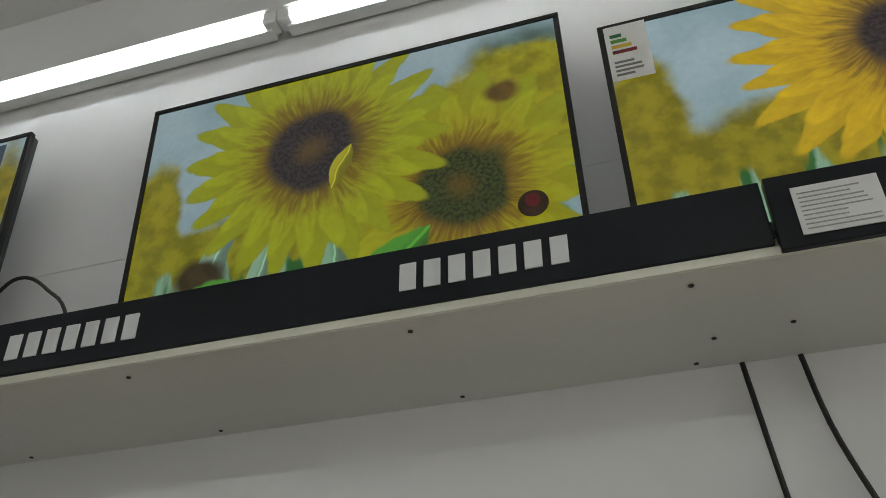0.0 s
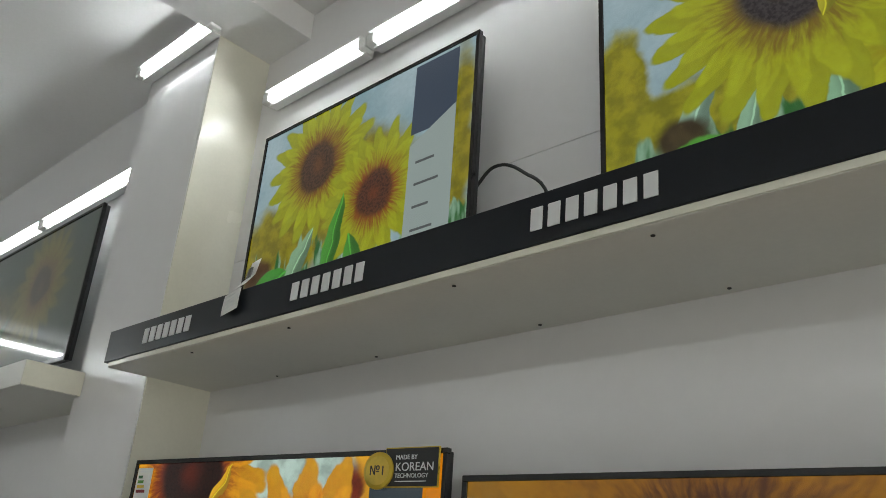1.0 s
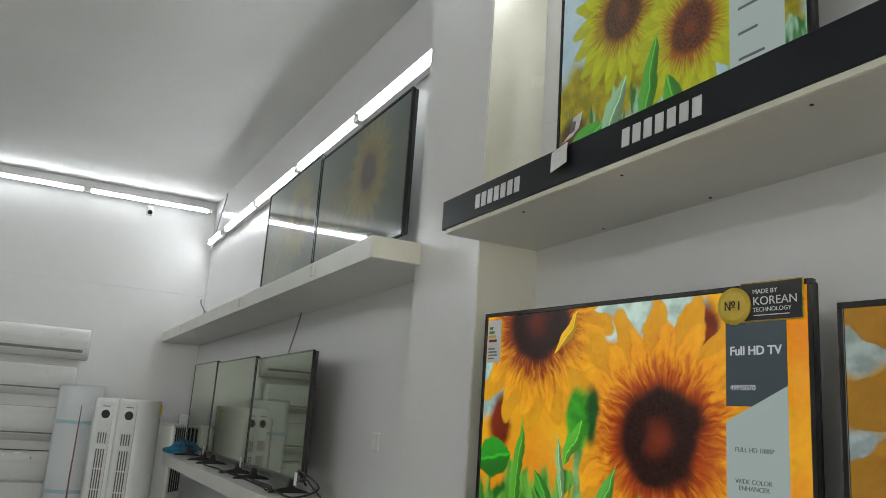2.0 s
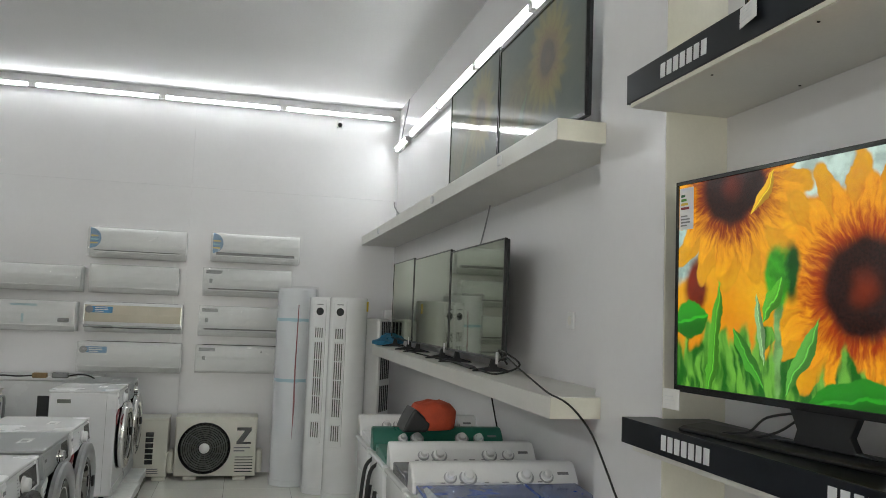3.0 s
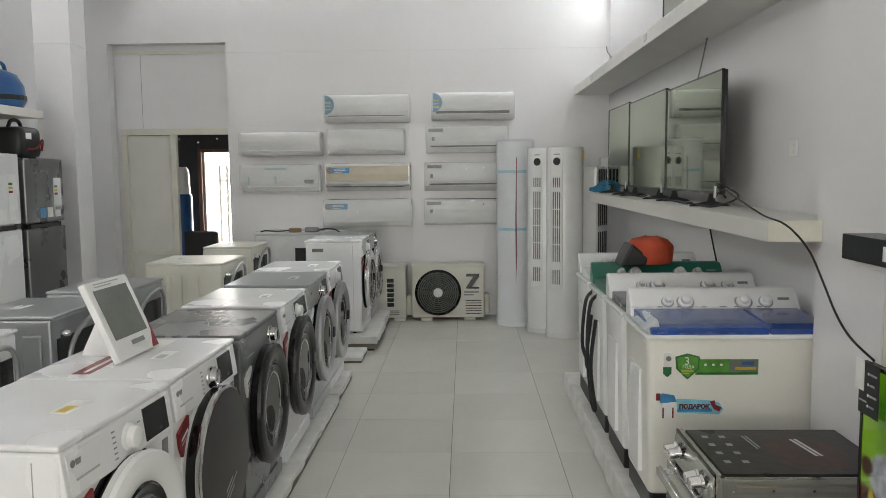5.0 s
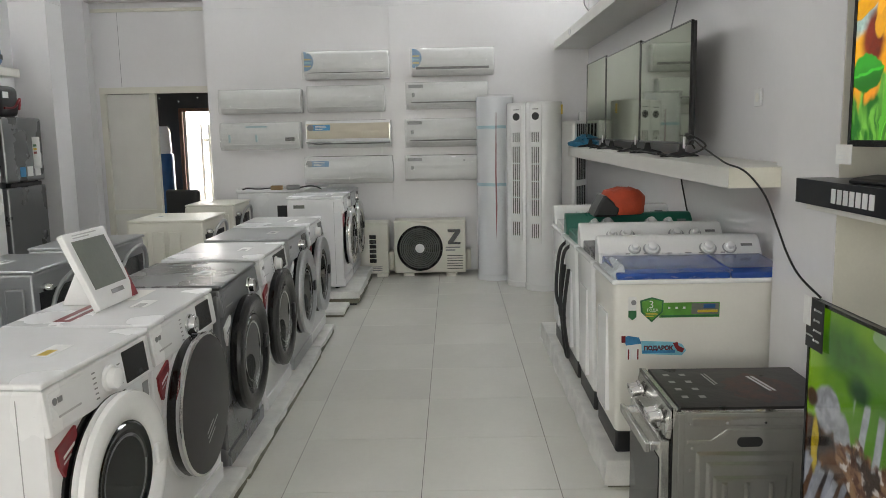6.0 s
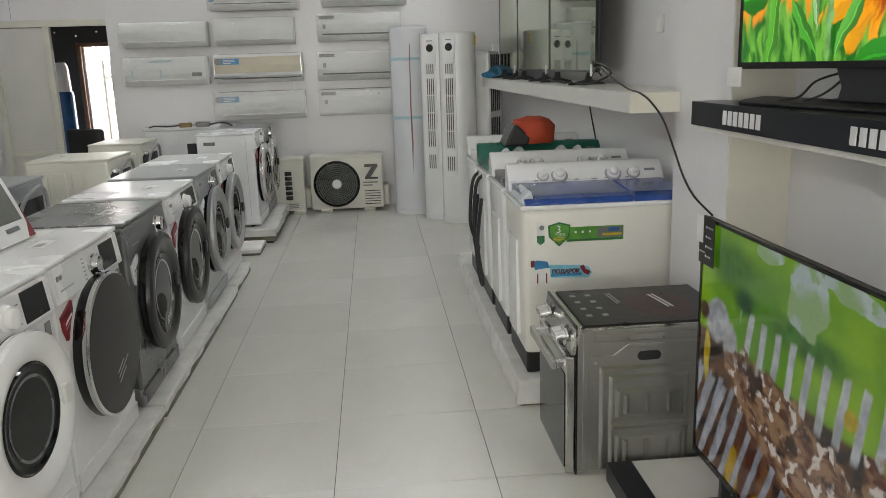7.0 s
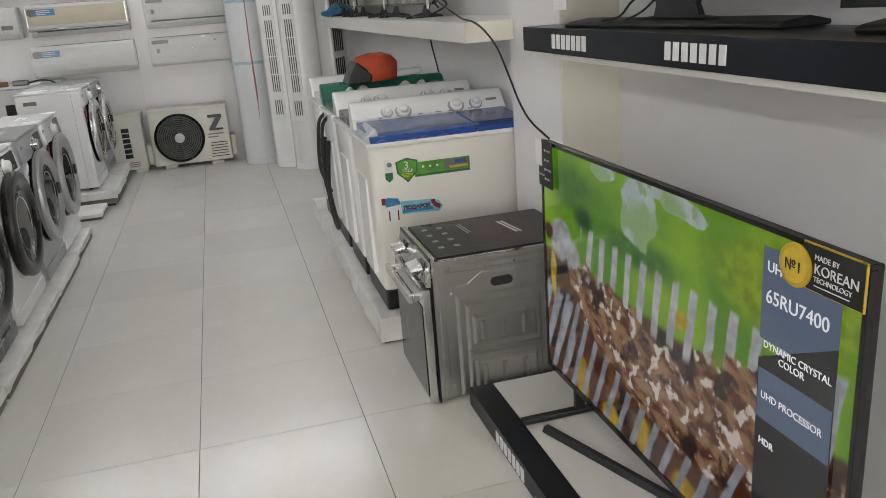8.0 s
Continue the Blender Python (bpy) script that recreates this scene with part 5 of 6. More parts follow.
        part("gift_shade", box(-0.20, -0.06, y - 0.0048, y - 0.0041, 0.452, 0.464), BLUEST, t)
        lettering("ПОДАРОК", 0.0245, BLUEBLACK, t, pose(-0.194, y - 0.0056, 0.466) @ FRONT, bold=0.0016)
        lettering("ПОДАРОК", 0.0245, REDST, t, pose(-0.1935, y - 0.0072, 0.4665) @ FRONT)
        part("gift_bow", prism([(-0.07, 0.495), (-0.05, 0.500), (-0.045, 0.482), (-0.02, 0.470), (-0.03, 0.452), (-0.05, 0.462), (-0.06, 0.475)], y - 0.0055, y - 0.0041, None, 0, "y"), REDST, t, "dark red printed bow")
        part("gift_box", box(-0.265, -0.215, y - 0.005, y + 0.012, 0.425, 0.495), PAPER, t, "printed gift box")
        part("gift_lid", prism([(-0.285, 0.520), (-0.262, 0.530), (-0.215, 0.522), (-0.205, 0.495), (-0.27, 0.488)], y - 0.0075, y - 0.005, None, 0, "y"), BLUEST, t, "blue printed lid")
        part("gift_ribbon", box(-0.262, -0.256, y - 0.006, y - 0.005, 0.425, 0.470), REDST, t)
        part("gift_ribbon", box(-0.222, -0.216, y - 0.006, y - 0.005, 0.425, 0.470), REDST, t)
        part("gift_ribbon", box(-0.29, -0.272, y - 0.008, y - 0.006, 0.500, 0.530, 0.003), REDST, t)
        for ob in t.children:
            if ob.name.split(".")[0] in STUCK or ob.name.startswith("lettering"):
                ob.location.x -= 0.0525
    return t


for i, (lid, lb) in enumerate(((BLUELID, "ivory twin-tub washer with a blue filmed lid"), (DARKLID, "white twin-tub washer with a grey lid"),
                               (GREENLID, "white twin-tub washer with a green panel"), (PLASTIC, "white twin-tub washer at the far end"))):
    twin_tub(pose(-0.30 - 0.53 * i, 1.2095, 0.127, 0, 0, 90), lb, lid, i == 0, i == 2)
cap = thing("orange_cap", pose(-1.53, 1.17, 1.034, 0, 0, 0), "orange and black cloth cap lying on a washer", "cap")
bm = lathe([(0.125, 0.0), (0.135, 0.05), (0.13, 0.10), (0.105, 0.135), (0.05, 0.15), (0.005, 0.152)], 0, 0, 24, axis="z")
rnd = random.Random(4)
for v in bm.verts:
    v.co += Vector((rnd.uniform(-1, 1), rnd.uniform(-1, 1), rnd.uniform(-1, 1))) * 0.006
part("crown", bm, ORANGE, cap, "orange cloth crown", True)
part("front_panel", prism([(-0.19, -0.012), (-0.165, 0.05), (-0.125, 0.12), (-0.03, 0.04), (-0.05, -0.01)], -0.10, 0.125, None, 0.012, "x"), BLACK, cap, "black cloth front")


# ---- oven ----
ov = thing("oven", pose(0.395, 0.885, 0), "steel oven with an unpainted side on the floor", "oven")
HW = 0.235
part("carcass", box(-HW + 0.01, HW - 0.008, 0.0145, 0.60, 0.012, 0.562, 0.004), GALV, ov)
for x in (-0.18, 0.18):
    part("runner", box(x - 0.02, x + 0.02, 0.05, 0.58, 0.0, 0.014), STEEL, ov)
part("front_frame", box(-HW, HW, 0.006, 0.014, 0.004, 0.585, 0.002), BEZEL, ov, "dark front frame")
part("control_panel", prism([(0.005, 0.475), (-0.012, 0.478), (0.008, 0.584), (0.03, 0.584)], -HW, HW, None, 0.002), STEEL, ov)
for x in (-0.175, -0.125, 0.10, 0.155):
    k = part("knob", lathe([(0.024, 0.0), (0.024, -0.008), (0.019, -0.010), (0.019, -0.044), (0.016, -0.047)], 0, 0, 20), CHROME, ov, smooth=True)
    k.matrix_basis = pose(x, -0.006, 0.53, 10, 0, 0)
dr = part("door", box(-HW + 0.003, HW - 0.003, -0.028, 0.004, 0.010, 0.468, 0.004), STEEL, ov, "steel and glass door")
part("door_glass", box(-HW + 0.02, HW - 0.02, -0.0305, -0.0282, 0.03, 0.40), GLASS, dr, "dark glass")
part("handle", box(-HW + 0.03, HW - 0.03, -0.075, -0.056, 0.415, 0.450, 0.004), STEEL, dr, "flat steel bar handle")
for x in (-0.19, 0.19):
    part("handle_post", box(x - 0.012, x + 0.012, -0.056, -0.026, 0.420, 0.445, 0.003), CHROME, dr)
SX = HW - 0.008


def pressed(name, y0, y1, z0, z1, base, rise, soft=0.006):
    """A sheet panel pressed outwards, with sloping shoulders."""
    bm = bmesh.new()
    lo = [bm.verts.new((SX + base - 0.001, y, z)) for y, z in ((y0, z0), (y1, z0), (y1, z1), (y0, z1))]
    hi = [bm.verts.new((SX + base + rise, y, z)) for y, z in ((y0 + soft, z0 + soft), (y1 - soft, z0 + soft), (y1 - soft, z1 - soft), (y0 + soft, z1 - soft))]
    bm.faces.new(hi)
    for a in range(4):
        bm.faces.new((lo[a], lo[(a + 1) % 4], hi[(a + 1) % 4], hi[a]))
    bmesh.ops.recalc_face_normals(bm, faces=bm.faces)
    bmesh.ops.bevel(bm, geom=[e for e in bm.edges if len(e.link_faces) == 2], offset=0.0018, segments=2, affect="EDGES")
    return part(name, bm, GALV, ov)


part("side_flange", box(SX - 0.001, SX + 0.006, 0.034, 0.056, 0.012, 0.560, 0.002), GALV, ov)
pressed("side_ridge", 0.075, 0.585, 0.515, 0.548, 0.0, 0.005)
part("side_ridge", prism([(0.065, 0.452), (0.15, 0.452), (0.205, 0.492), (0.585, 0.492), (0.585, 0.506), (0.20, 0.506), (0.145, 0.466), (0.065, 0.466)], SX - 0.001, SX + 0.006, None, 0.002), GALV, ov)
pressed("side_panel", 0.095, 0.585, 0.014, 0.425, 0.0, 0.010, 0.012)
pressed("side_panel", 0.128, 0.432, 0.016, 0.392, 0.010, 0.009, 0.012)
pressed("side_panel", 0.150, 0.408, 0.225, 0.345, 0.019, 0.010, 0.012)
pressed("side_panel", 0.150, 0.408, 0.040, 0.165, 0.019, 0.010, 0.012)
pressed("side_ridge", 0.130, 0.428, 0.182, 0.208, 0.019, 0.009, 0.009)
for y in (0.178, 0.256, 0.340):
    pressed("side_ridge", y, y + 0.022, 0.245, 0.325, 0.029, 0.010, 0.008)
    pressed("side_ridge", y, y + 0.022, 0.055, 0.145, 0.029, 0.010, 0.008)
pill = [(0.28 + (0.026 if math.cos(a) > 0 else -0.026) + 0.018 * math.cos(a), 0.458 + 0.018 * math.sin(a)) for a in (math.pi * (k + 0.5) / 9 for k in range(18))]
part("grip_slot", prism(pill, SX - 0.001, SX + 0.003), BLACK, ov, "dark grip opening")
for y, z in ((0.07, 0.525), (0.20, 0.528), (0.33, 0.528), (0.076, 0.36), (0.08, 0.44), (0.07, 0.07)):
    part("screw_head", lathe([(0.0045, -0.002), (0.0045, 0.0)], 0, 0, 10, axis="z"), CHROME, ov).matrix_basis = pose(SX + 0.007, y, z, 0, 90, 0)
part("top_sheet", box(-HW + 0.006, HW - 0.004, 0.03, 0.605, 0.563, 0.570, 0.0015), STEEL, ov)
tp = part("film_cover", box(-HW + 0.012, HW - 0.004, 0.036, 0.60, 0.5705, 0.584, 0.004), BLACKFILM, ov, "black printed plastic film")
part("film_edge", box(HW - 0.0038, HW - 0.0025, 0.040, 0.595, 0.571, 0.576), CHROME, tp, "bright front edge")
bm = bmesh.new()
ring_ = [bm.verts.new((0.035 + 0.165 * math.cos(a * math.pi / 14) * (1 + 0.12 * math.sin(5 * a)), 0.385 + 0.125 * math.sin(a * math.pi / 14) * (1 + 0.10 * math.cos(3 * a)), 0.5846)) for a in range(28)]
bm.faces.new(ring_)
part("ember_print", bm, EMBER, tp, "dark red printed picture")
part("film_word", bars(0.0, 0.0, 0.21, 0.026, 0.0, 2, None, 4, 0.5), PRINT, tp).matrix_basis = pose(-0.14, 0.215, 0.5862) @ pose(0, 0, 0, -90, 0, 4)
part("film_word", bars(0.0, 0.0, 0.19, 0.034, 0.0, 2, None, 6, 0.6), LETTER, tp).matrix_basis = pose(-0.10, 0.375, 0.5864) @ pose(0, 0, 0, -90, 0, 8)
for a in range(4):
    for b in range(2):
        part("film_icon", box(-0.15 + a * 0.085, -0.125 + a * 0.085, 0.075 + b * 0.062, 0.097 + b * 0.062, 0.5842, 0.5847), PRINT, tp)


# ---- air conditioners on the far wall ----
def split_unit(y0, y1, z0, z1, label, style):
    w, h, d = y1 - y0, z1 - z0, 0.2
    z0 += 0.03
    t = thing("air_conditioner", pose(XW, (y0 + y1) / 2, z0, 0, 0, 90), label, "air conditioner", "wall air conditioners")
    front = BEIGE if style == "beige" else PLASTIC
    if style == "flat":
        prof = [(0, 0.0), (-d * 0.8, 0.0), (-d, 0.02), (-d, h - 0.02), (-d * 0.9, h), (0, h)]
    else:
        prof = [(0, 0.0), (-d * 0.55, 0.0), (-d * 0.85, 0.045), (-d * 0.97, 0.10), (-d, h * 0.6), (-d * 0.93, h - 0.03), (-d * 0.8, h), (0, h)]
    part("body", prism(prof, -w / 2, w / 2, None, 0.008), PLASTIC, t, smooth=True)
    part("front_panel", prism([(-d * 0.86, 0.075), (-d * 0.985, 0.105), (-d * 1.02, h * 0.6), (-d * 0.96, h - 0.03), (-d * 0.9, h - 0.03)], -w / 2 + 0.012, w / 2 - 0.012, None, 0.004), front, t, "glossy front panel", True)
    part("louvre", prism([(-d * 0.56, 0.004), (-d * 0.9, 0.052), (-d * 0.88, 0.06), (-d * 0.5, 0.012)], -w / 2 + 0.07, w / 2 - 0.06, None, 0.002), CHROME if style == "beige" else PLASTIC, t)
    part("outlet_slot", prism([(-d * 0.80, 0.045), (-d * 0.875, 0.062), (-d * 0.9, 0.068), (-d * 0.82, 0.05)], -w / 2 + 0.06, w / 2 - 0.05), SLOT, t, "dark outlet slot")
    if style in ("roundopen", "bar", "round"):
        k = {"roundopen": 0.022, "bar": 0.010, "round": 0.003}[style]
        part("outlet_shade", prism([(-d * 0.94, 0.062), (-d * 0.985, 0.066), (-d * 1.0, 0.066 + k), (-d * 0.94, 0.066 + k)], -w / 2 + 0.05, w / 2 - 0.05), SLOT, t, "dark outlet gap")
    if style == "beige":
        part("lower_rail", prism([(-d * 0.9, 0.045), (-d * 1.03, 0.052), (-d * 1.03, 0.070), (-d * 0.92, 0.070)], -w / 2, w / 2, None, 0.003), GREY, t, "dark metallic lower rail")
        for x in (-w / 2, w / 2 - 0.012):
            part("side_rail", box(x, x + 0.012, -d * 1.03, -d * 0.9, 0.085, h - 0.03, 0.002), STEEL, t)
    part("top_grille", box(-w / 2 + 0.05, w / 2 - 0.05, -d * 0.7, -0.02, h - 0.002, h + 0.002), SLOT, t)
    s = -d * 1.025
    if style in ("round", "roundopen"):
        bm = lathe([(0.10, s - 0.002), (0.10, s)], -w / 2 + 0.015, h * 0.62, 28)
        for v in bm.verts:
            v.co.x = max(v.co.x, -w / 2 + 0.014)
        part("disc_sticker", bm, BLUEST, t, "half round blue and yellow sticker")
        for i, c in enumerate((YELST, CYANST, YELST)):
            part("sticker_bar", box(-w / 2 + 0.016, -w / 2 + 0.085, s - 0.0035, s - 0.002, h * 0.62 - 0.055 + i * 0.035, h * 0.62 - 0.04 + i * 0.035), c, t)
    elif style in ("badge", "beige"):
        part("corner_sticker", box(-w / 2 + 0.03, -w / 2 + 0.26, s - 0.002, s + 0.004, h - 0.105, h - 0.045), BLUEST, t, "blue printed sticker")
        part("sticker_badge", lathe([(0.035, s - 0.004), (0.035, s - 0.001)], -w / 2 + 0.05, h - 0.075, 18), INK, t)
        part("print", bars(-w / 2 + 0.1, h - 0.1, 0.13, 0.05, s - 0.002, 3), PAPER, t)
    elif style in ("bar", "flat"):
        part("corner_sticker", box(-w / 2 + 0.025, -w / 2 + 0.18, s - 0.002, s + 0.004, h - 0.06, h - 0.025), INK, t, "dark printed strip")
        part("mark", box(-w / 2 + 0.06, -w / 2 + 0.09, s - 0.001, s + 0.004, h * 0.45, h * 0.6), INK, t)
    elif style == "tape":
        for x in (-0.34, -0.05):
            part("tape", box(x, x + 0.022, s - 0.002, s + 0.004, 0.08, 0.16), TAPE, t, "pale blue tape")
        part("tape", box(-0.15, 0.08, s - 0.001, s + 0.004, h - 0.055, h - 0.035), TAPE, t)
        part("display", box(w / 2 - 0.15, w / 2 - 0.05, s - 0.001, s + 0.003, 0.085, 0.125), BEZEL, t)
    if style != "beige":
        bm = bmesh.new()
        rnd = random.Random(int(y0 * 1000) + int(z0 * 100))
        nx_, nz_ = 16, 7
        grid = [[bm.verts.new((-w / 2 - 0.006 + (w + 0.012) * i / nx_, s - 0.006 - rnd.uniform(0, 0.026) + (0.03 if j in (0, nz_) else 0.0), -0.004 + (h + 0.006) * j / nz_ + rnd.uniform(-0.01, 0.01) * (0 < j < nz_))) for i in range(nx_ + 1)] for j in range(nz_ + 1)]
        for p, q in zip(grid, grid[1:]):
            for i in range(nx_):
                bm.faces.new((p[i], p[i + 1], q[i + 1], q[i]))
        part("film_wrap", bm, THINFILM, t, "crumpled clear protective film")
    part("vent_side", box(w / 2 - 0.001, w / 2 + 0.006, -d * 0.7, -d * 0.2, 0.05, h - 0.06, 0.004), PLASTIC, t)
    return t


ACS = [(-1.41, -0.507, 2.086, 2.378, "round"), (-0.262, 0.612, 2.104, 2.389, "roundopen"),
       (-2.323, -1.454, 1.74, 1.991, "plain"), (-1.373, -0.563, 1.74, 2.015, "plain"), (-0.322, 0.544, 1.753, 2.033, "bar"),
       (-2.324, -1.483, 1.355, 1.643, "tape"), (-1.407, -0.504, 1.356, 1.65, "beige"), (-0.341, 0.544, 1.351, 1.65, "bar"),
       (-1.435, -0.494, 0.975, 1.264, "badge"), (-0.348, 0.544, 0.989, 1.259, "flat")]
ACTEXT = {"round": "white air conditioner with a half round sticker", "roundopen": "white air conditioner with an open dark outlet", "plain": "glossy plain white air conditioner on the wall",
          "bar": "white air conditioner with a dark printed strip", "tape": "white air conditioner with pale blue tape", "beige": "champagne fronted air conditioner with a blue sticker",
          "badge": "white air conditioner in clear film, blue sticker", "flat": "flat fronted white air conditioner"}
for y0, y1, z0, z1, st in ACS:
    split_unit(y0, y1, z0, z1, ACTEXT[st], st)
pipe = lone("cable_duct", box(XW + 0.001, XW + 0.012, -0.625, -0.605, 1.2, 2.1, 0.002), PLASTIC, "thin white cable duct on the wall", "duct")


# ---- outdoor units ----
def outdoor(m, w, h, d, label, fan):
    t = thing("outdoor_unit", m, label, "air conditioner", "outdoor units on the floor")
    part("casing", box(-w / 2, w / 2, 0, d, 0.03, h - 0.02, 0.012), IVORY, t)
    part("top_cover", box(-w / 2 - 0.004, w / 2 + 0.004, -0.004, d + 0.004, h - 0.03, h, 0.01), IVORY, t)
    for x in (-w * 0.3, w * 0.3):
        part("foot", box(x - 0.06, x + 0.06, -0.03, d + 0.03, 0.0, 0.032, 0.006), IVORY, t)
    if fan:
        cx, cz, r = -w * 0.14, 0.30, 0.235
        part("fan_well", lathe([(r, -0.002), (r, 0.0), (r - 0.01, 0.003)], cx, cz, 40), GRILLE, t, "dark round fan opening")
        part("fan_ring", lathe([(r + 0.012, 0.004), (r + 0.012, -0.01), (r, -0.014), (r - 0.008, -0.008), (r - 0.008, 0.0), (r + 0.012, 0.004)], cx, cz, 40, closed=False), BEZEL, t, "", True)
        for k in range(9):
            q = 0.055 + 0.021 * k
            pts = [(cx + q * math.cos(a * 2 * math.pi / 28), -0.014, cz + q * math.sin(a * 2 * math.pi / 28)) for a in range(29)]
            part("grille_ring", tube(pts, 0.0032, 5, None, 1), BEZEL, t)
        for k in range(12):
            a = 2 * math.pi * k / 12
            part("grille_spoke", tube([(cx + 0.045 * math.cos(a), -0.016, cz + 0.045 * math.sin(a)), (cx + 0.14 * math.cos(a + 0.16), -0.017, cz + 0.14 * math.sin(a + 0.16)), (cx + r * math.cos(a + 0.4), -0.012, cz + r * math.sin(a + 0.4))], 0.003, 5, None, 3), GREY, t)
        part("hub", lathe([(0.05, -0.012), (0.05, -0.02), (0.035, -0.026), (0.005, -0.028)], cx, cz, 24), PLASTIC, t, "pale round hub", True)
        for k in range(3):
            a = 2.1 * k
            pts = [(cx + q * math.cos(a + b), cz + q * math.sin(a + b)) for q, b in ((0.06, 0), (0.2, 0.15), (0.21, 0.8), (0.07, 0.9))]
            part("fan_blade", prism(pts, -0.004, -0.0025, None, 0, "y"), GRILLE, t)
        mark = prism([(w * 0.25, h - 0.10), (w * 0.43, h - 0.10), (w * 0.43, h - 0.13), (w * 0.33, h - 0.24), (w * 0.43, h - 0.24), (w * 0.43, h - 0.26), (w * 0.25, h - 0.26), (w * 0.25, h - 0.24), (w * 0.35, h - 0.13), (w * 0.25, h - 0.13)], -0.004, 0.0, None, 0, "y")
        part("brand_mark", mark, BEZEL, t, "black angular maker's mark")
        part("print", bars(w * 0.22, 0.26, w * 0.22, 0.06, 0.0, 2), INK, t)
        for k in range(6):
            part("side_slot", box(w * 0.24, w * 0.46, -0.002, 0.002, 0.07 + 0.028 * k, 0.078 + 0.028 * k), SLOT, t)
    else:
        n = 6
        for k in range(n):
            part("brand_block", box(-0.036, 0.036, -0.003, 0.0, 0.15 + k * 0.052, 0.192 + k * 0.052, 0.001, None, 1), BEZEL, t)
        for k in range(3):
            part("brand_stripe", prism([(-0.10, 0.06 + k * 0.02), (0.08, 0.06 + k * 0.02), (0.10, 0.07 + k * 0.02), (-0.08, 0.068 + k * 0.02)], -0.002, 0.0, None, 0, "y"), INK, t)
    part("valve_cover", box(w / 2, w / 2 + 0.06, 0.05, d - 0.05, 0.05, h * 0.45, 0.02), IVORY, t, "rounded valve cover")
    return t


outdoor(pose(-5.23, -0.10, 0, 0, 0, 90), 0.77, 0.60, 0.28, "ivory outdoor unit with a round fan grille", True)
outdoor(pose(-5.22, -0.715, 0, 0, 0, 90), 0.33, 0.588, 0.28, "ivory outdoor unit with a dark word mark", False)


# ---- floor-standing air conditioners ----
def tower(m, label, h, wrapped, rx=0.175, ry=0.16):
    t = thing("tower_air_conditioner", m, label, "air conditioner", "floor-standing air conditioners")
    bm = bmesh.new()
    rings = []
    for z, k in ((0.0, 1.03), (0.05, 1.03), (0.055, 1.0), (h - 0.02, 1.0), (h - 0.004, 0.985), (h, 0.96)):
        ring = []
        for i in range(25):
            a = math.pi * i / 24
            ring.append(bm.verts.new((-rx * math.cos(a) * k, -ry * math.sin(a) * k, z)))
        ring += [bm.verts.new((rx * k, 0.14, z)), bm.verts.new((-rx * k, 0.14, z))]
        rings.append(ring)
    for p, q in zip(rings, rings[1:]):
        for i in range(len(p)):
            bm.faces.new((p[i], p[(i + 1) % len(p)], q[(i + 1) % len(q)], q[i]))
    bm.faces.new(rings[0])
    bm.faces.new(rings[-1])
    bmesh.ops.recalc_face_normals(bm, faces=bm.faces)
    part("body", bm, PLASTIC, t, smooth=True)
    if wrapped:
        for z in (0.98, 1.56):
            bm = bmesh.new()
            a0 = [bm.verts.new((-(rx + 0.004) * math.cos(math.pi * i / 24), -(ry + 0.004) * math.sin(math.pi * i / 24), z + 0.003 * math.sin(i))) for i in range(25)]
            a1 = [bm.verts.new((v.co.x, v.co.y, z + 0.03)) for v in a0]
            for i in range(24):
                bm.faces.new((a0[i], a0[i + 1], a1[i + 1], a1[i]))
            part("tape_band", bm, TAPE, t, "pale blue tape band")
        part("red_strip", prism([(-0.004, 0.42), (-0.010, 1.10), (0.0, 1.72), (0.008, 1.72), (0.004, 1.10), (0.010, 0.75)], -ry - 0.004, -ry + 0.004, None, 0, "y"), REDST, t, "thin red strip")
        bm = bmesh.new()
        rnd = random.Random(31)
        grid = [[bm.verts.new((-(rx + 0.012 + rnd.uniform(0, 0.007)) * math.cos(math.pi * i / 20), -(ry + 0.012 + rnd.uniform(0, 0.007)) * math.sin(math.pi * i / 20), -0.0 + h * 1.012 * j / 22)) for i in range(21)] for j in range(23)]
        for p, q in zip(grid, grid[1:]):
            for i in range(20):
                bm.faces.new((p[i], p[i + 1], q[i + 1], q[i]))
        part("film_wrap", bm, WRAP, t, "crumpled clear film")
    else:
        x = -0.095
        y = -ry * math.sqrt(1 - (x / rx) ** 2) - 0.003
        turn = -26
        g = part("grille_panel", box(-0.058, 0.058, -0.003, 0.012, 0.46, h - 0.03, 0.004), PLASTIC, t, "white grille panel")
        g.matrix_basis = pose(x, y, 0, 0, 0, turn)
        part("round_grille", lathe([(0.034, -0.007), (0.036, -0.003), (0.036, 0.002)], 0.0, h - 0.134, 24), SLOT, g, "dark round opening")
        for z0, z1 in ((1.42, 1.52), (0.725, 1.386), (0.51, 0.655)):
            part("grille_back", box(-0.044, 0.044, -0.0042, -0.0028, z0, z1), GRILLE, g)
            for k in range(5):
                part("grille_bar", box(-0.046 + k * 0.0205, -0.036 + k * 0.0205, -0.009, -0.004, z0 - 0.004, z1 + 0.004, 0.0015, None, 1), PLASTIC, g)
            n_ = max(1, int((z1 - z0) / 0.16))
            for k in range(n_ + 1):
                zz = z0 + (z1 - z0) * k / n_
                part("grille_bar", box(-0.046, 0.046, -0.0085, -0.004, zz - 0.005, zz + 0.005, 0.0012, None, 1), PLASTIC, g)
        part("brand_mark", box(-0.03, 0.03, -0.0045, -0.003, h - 0.072, h - 0.064), INK, g)
    return t


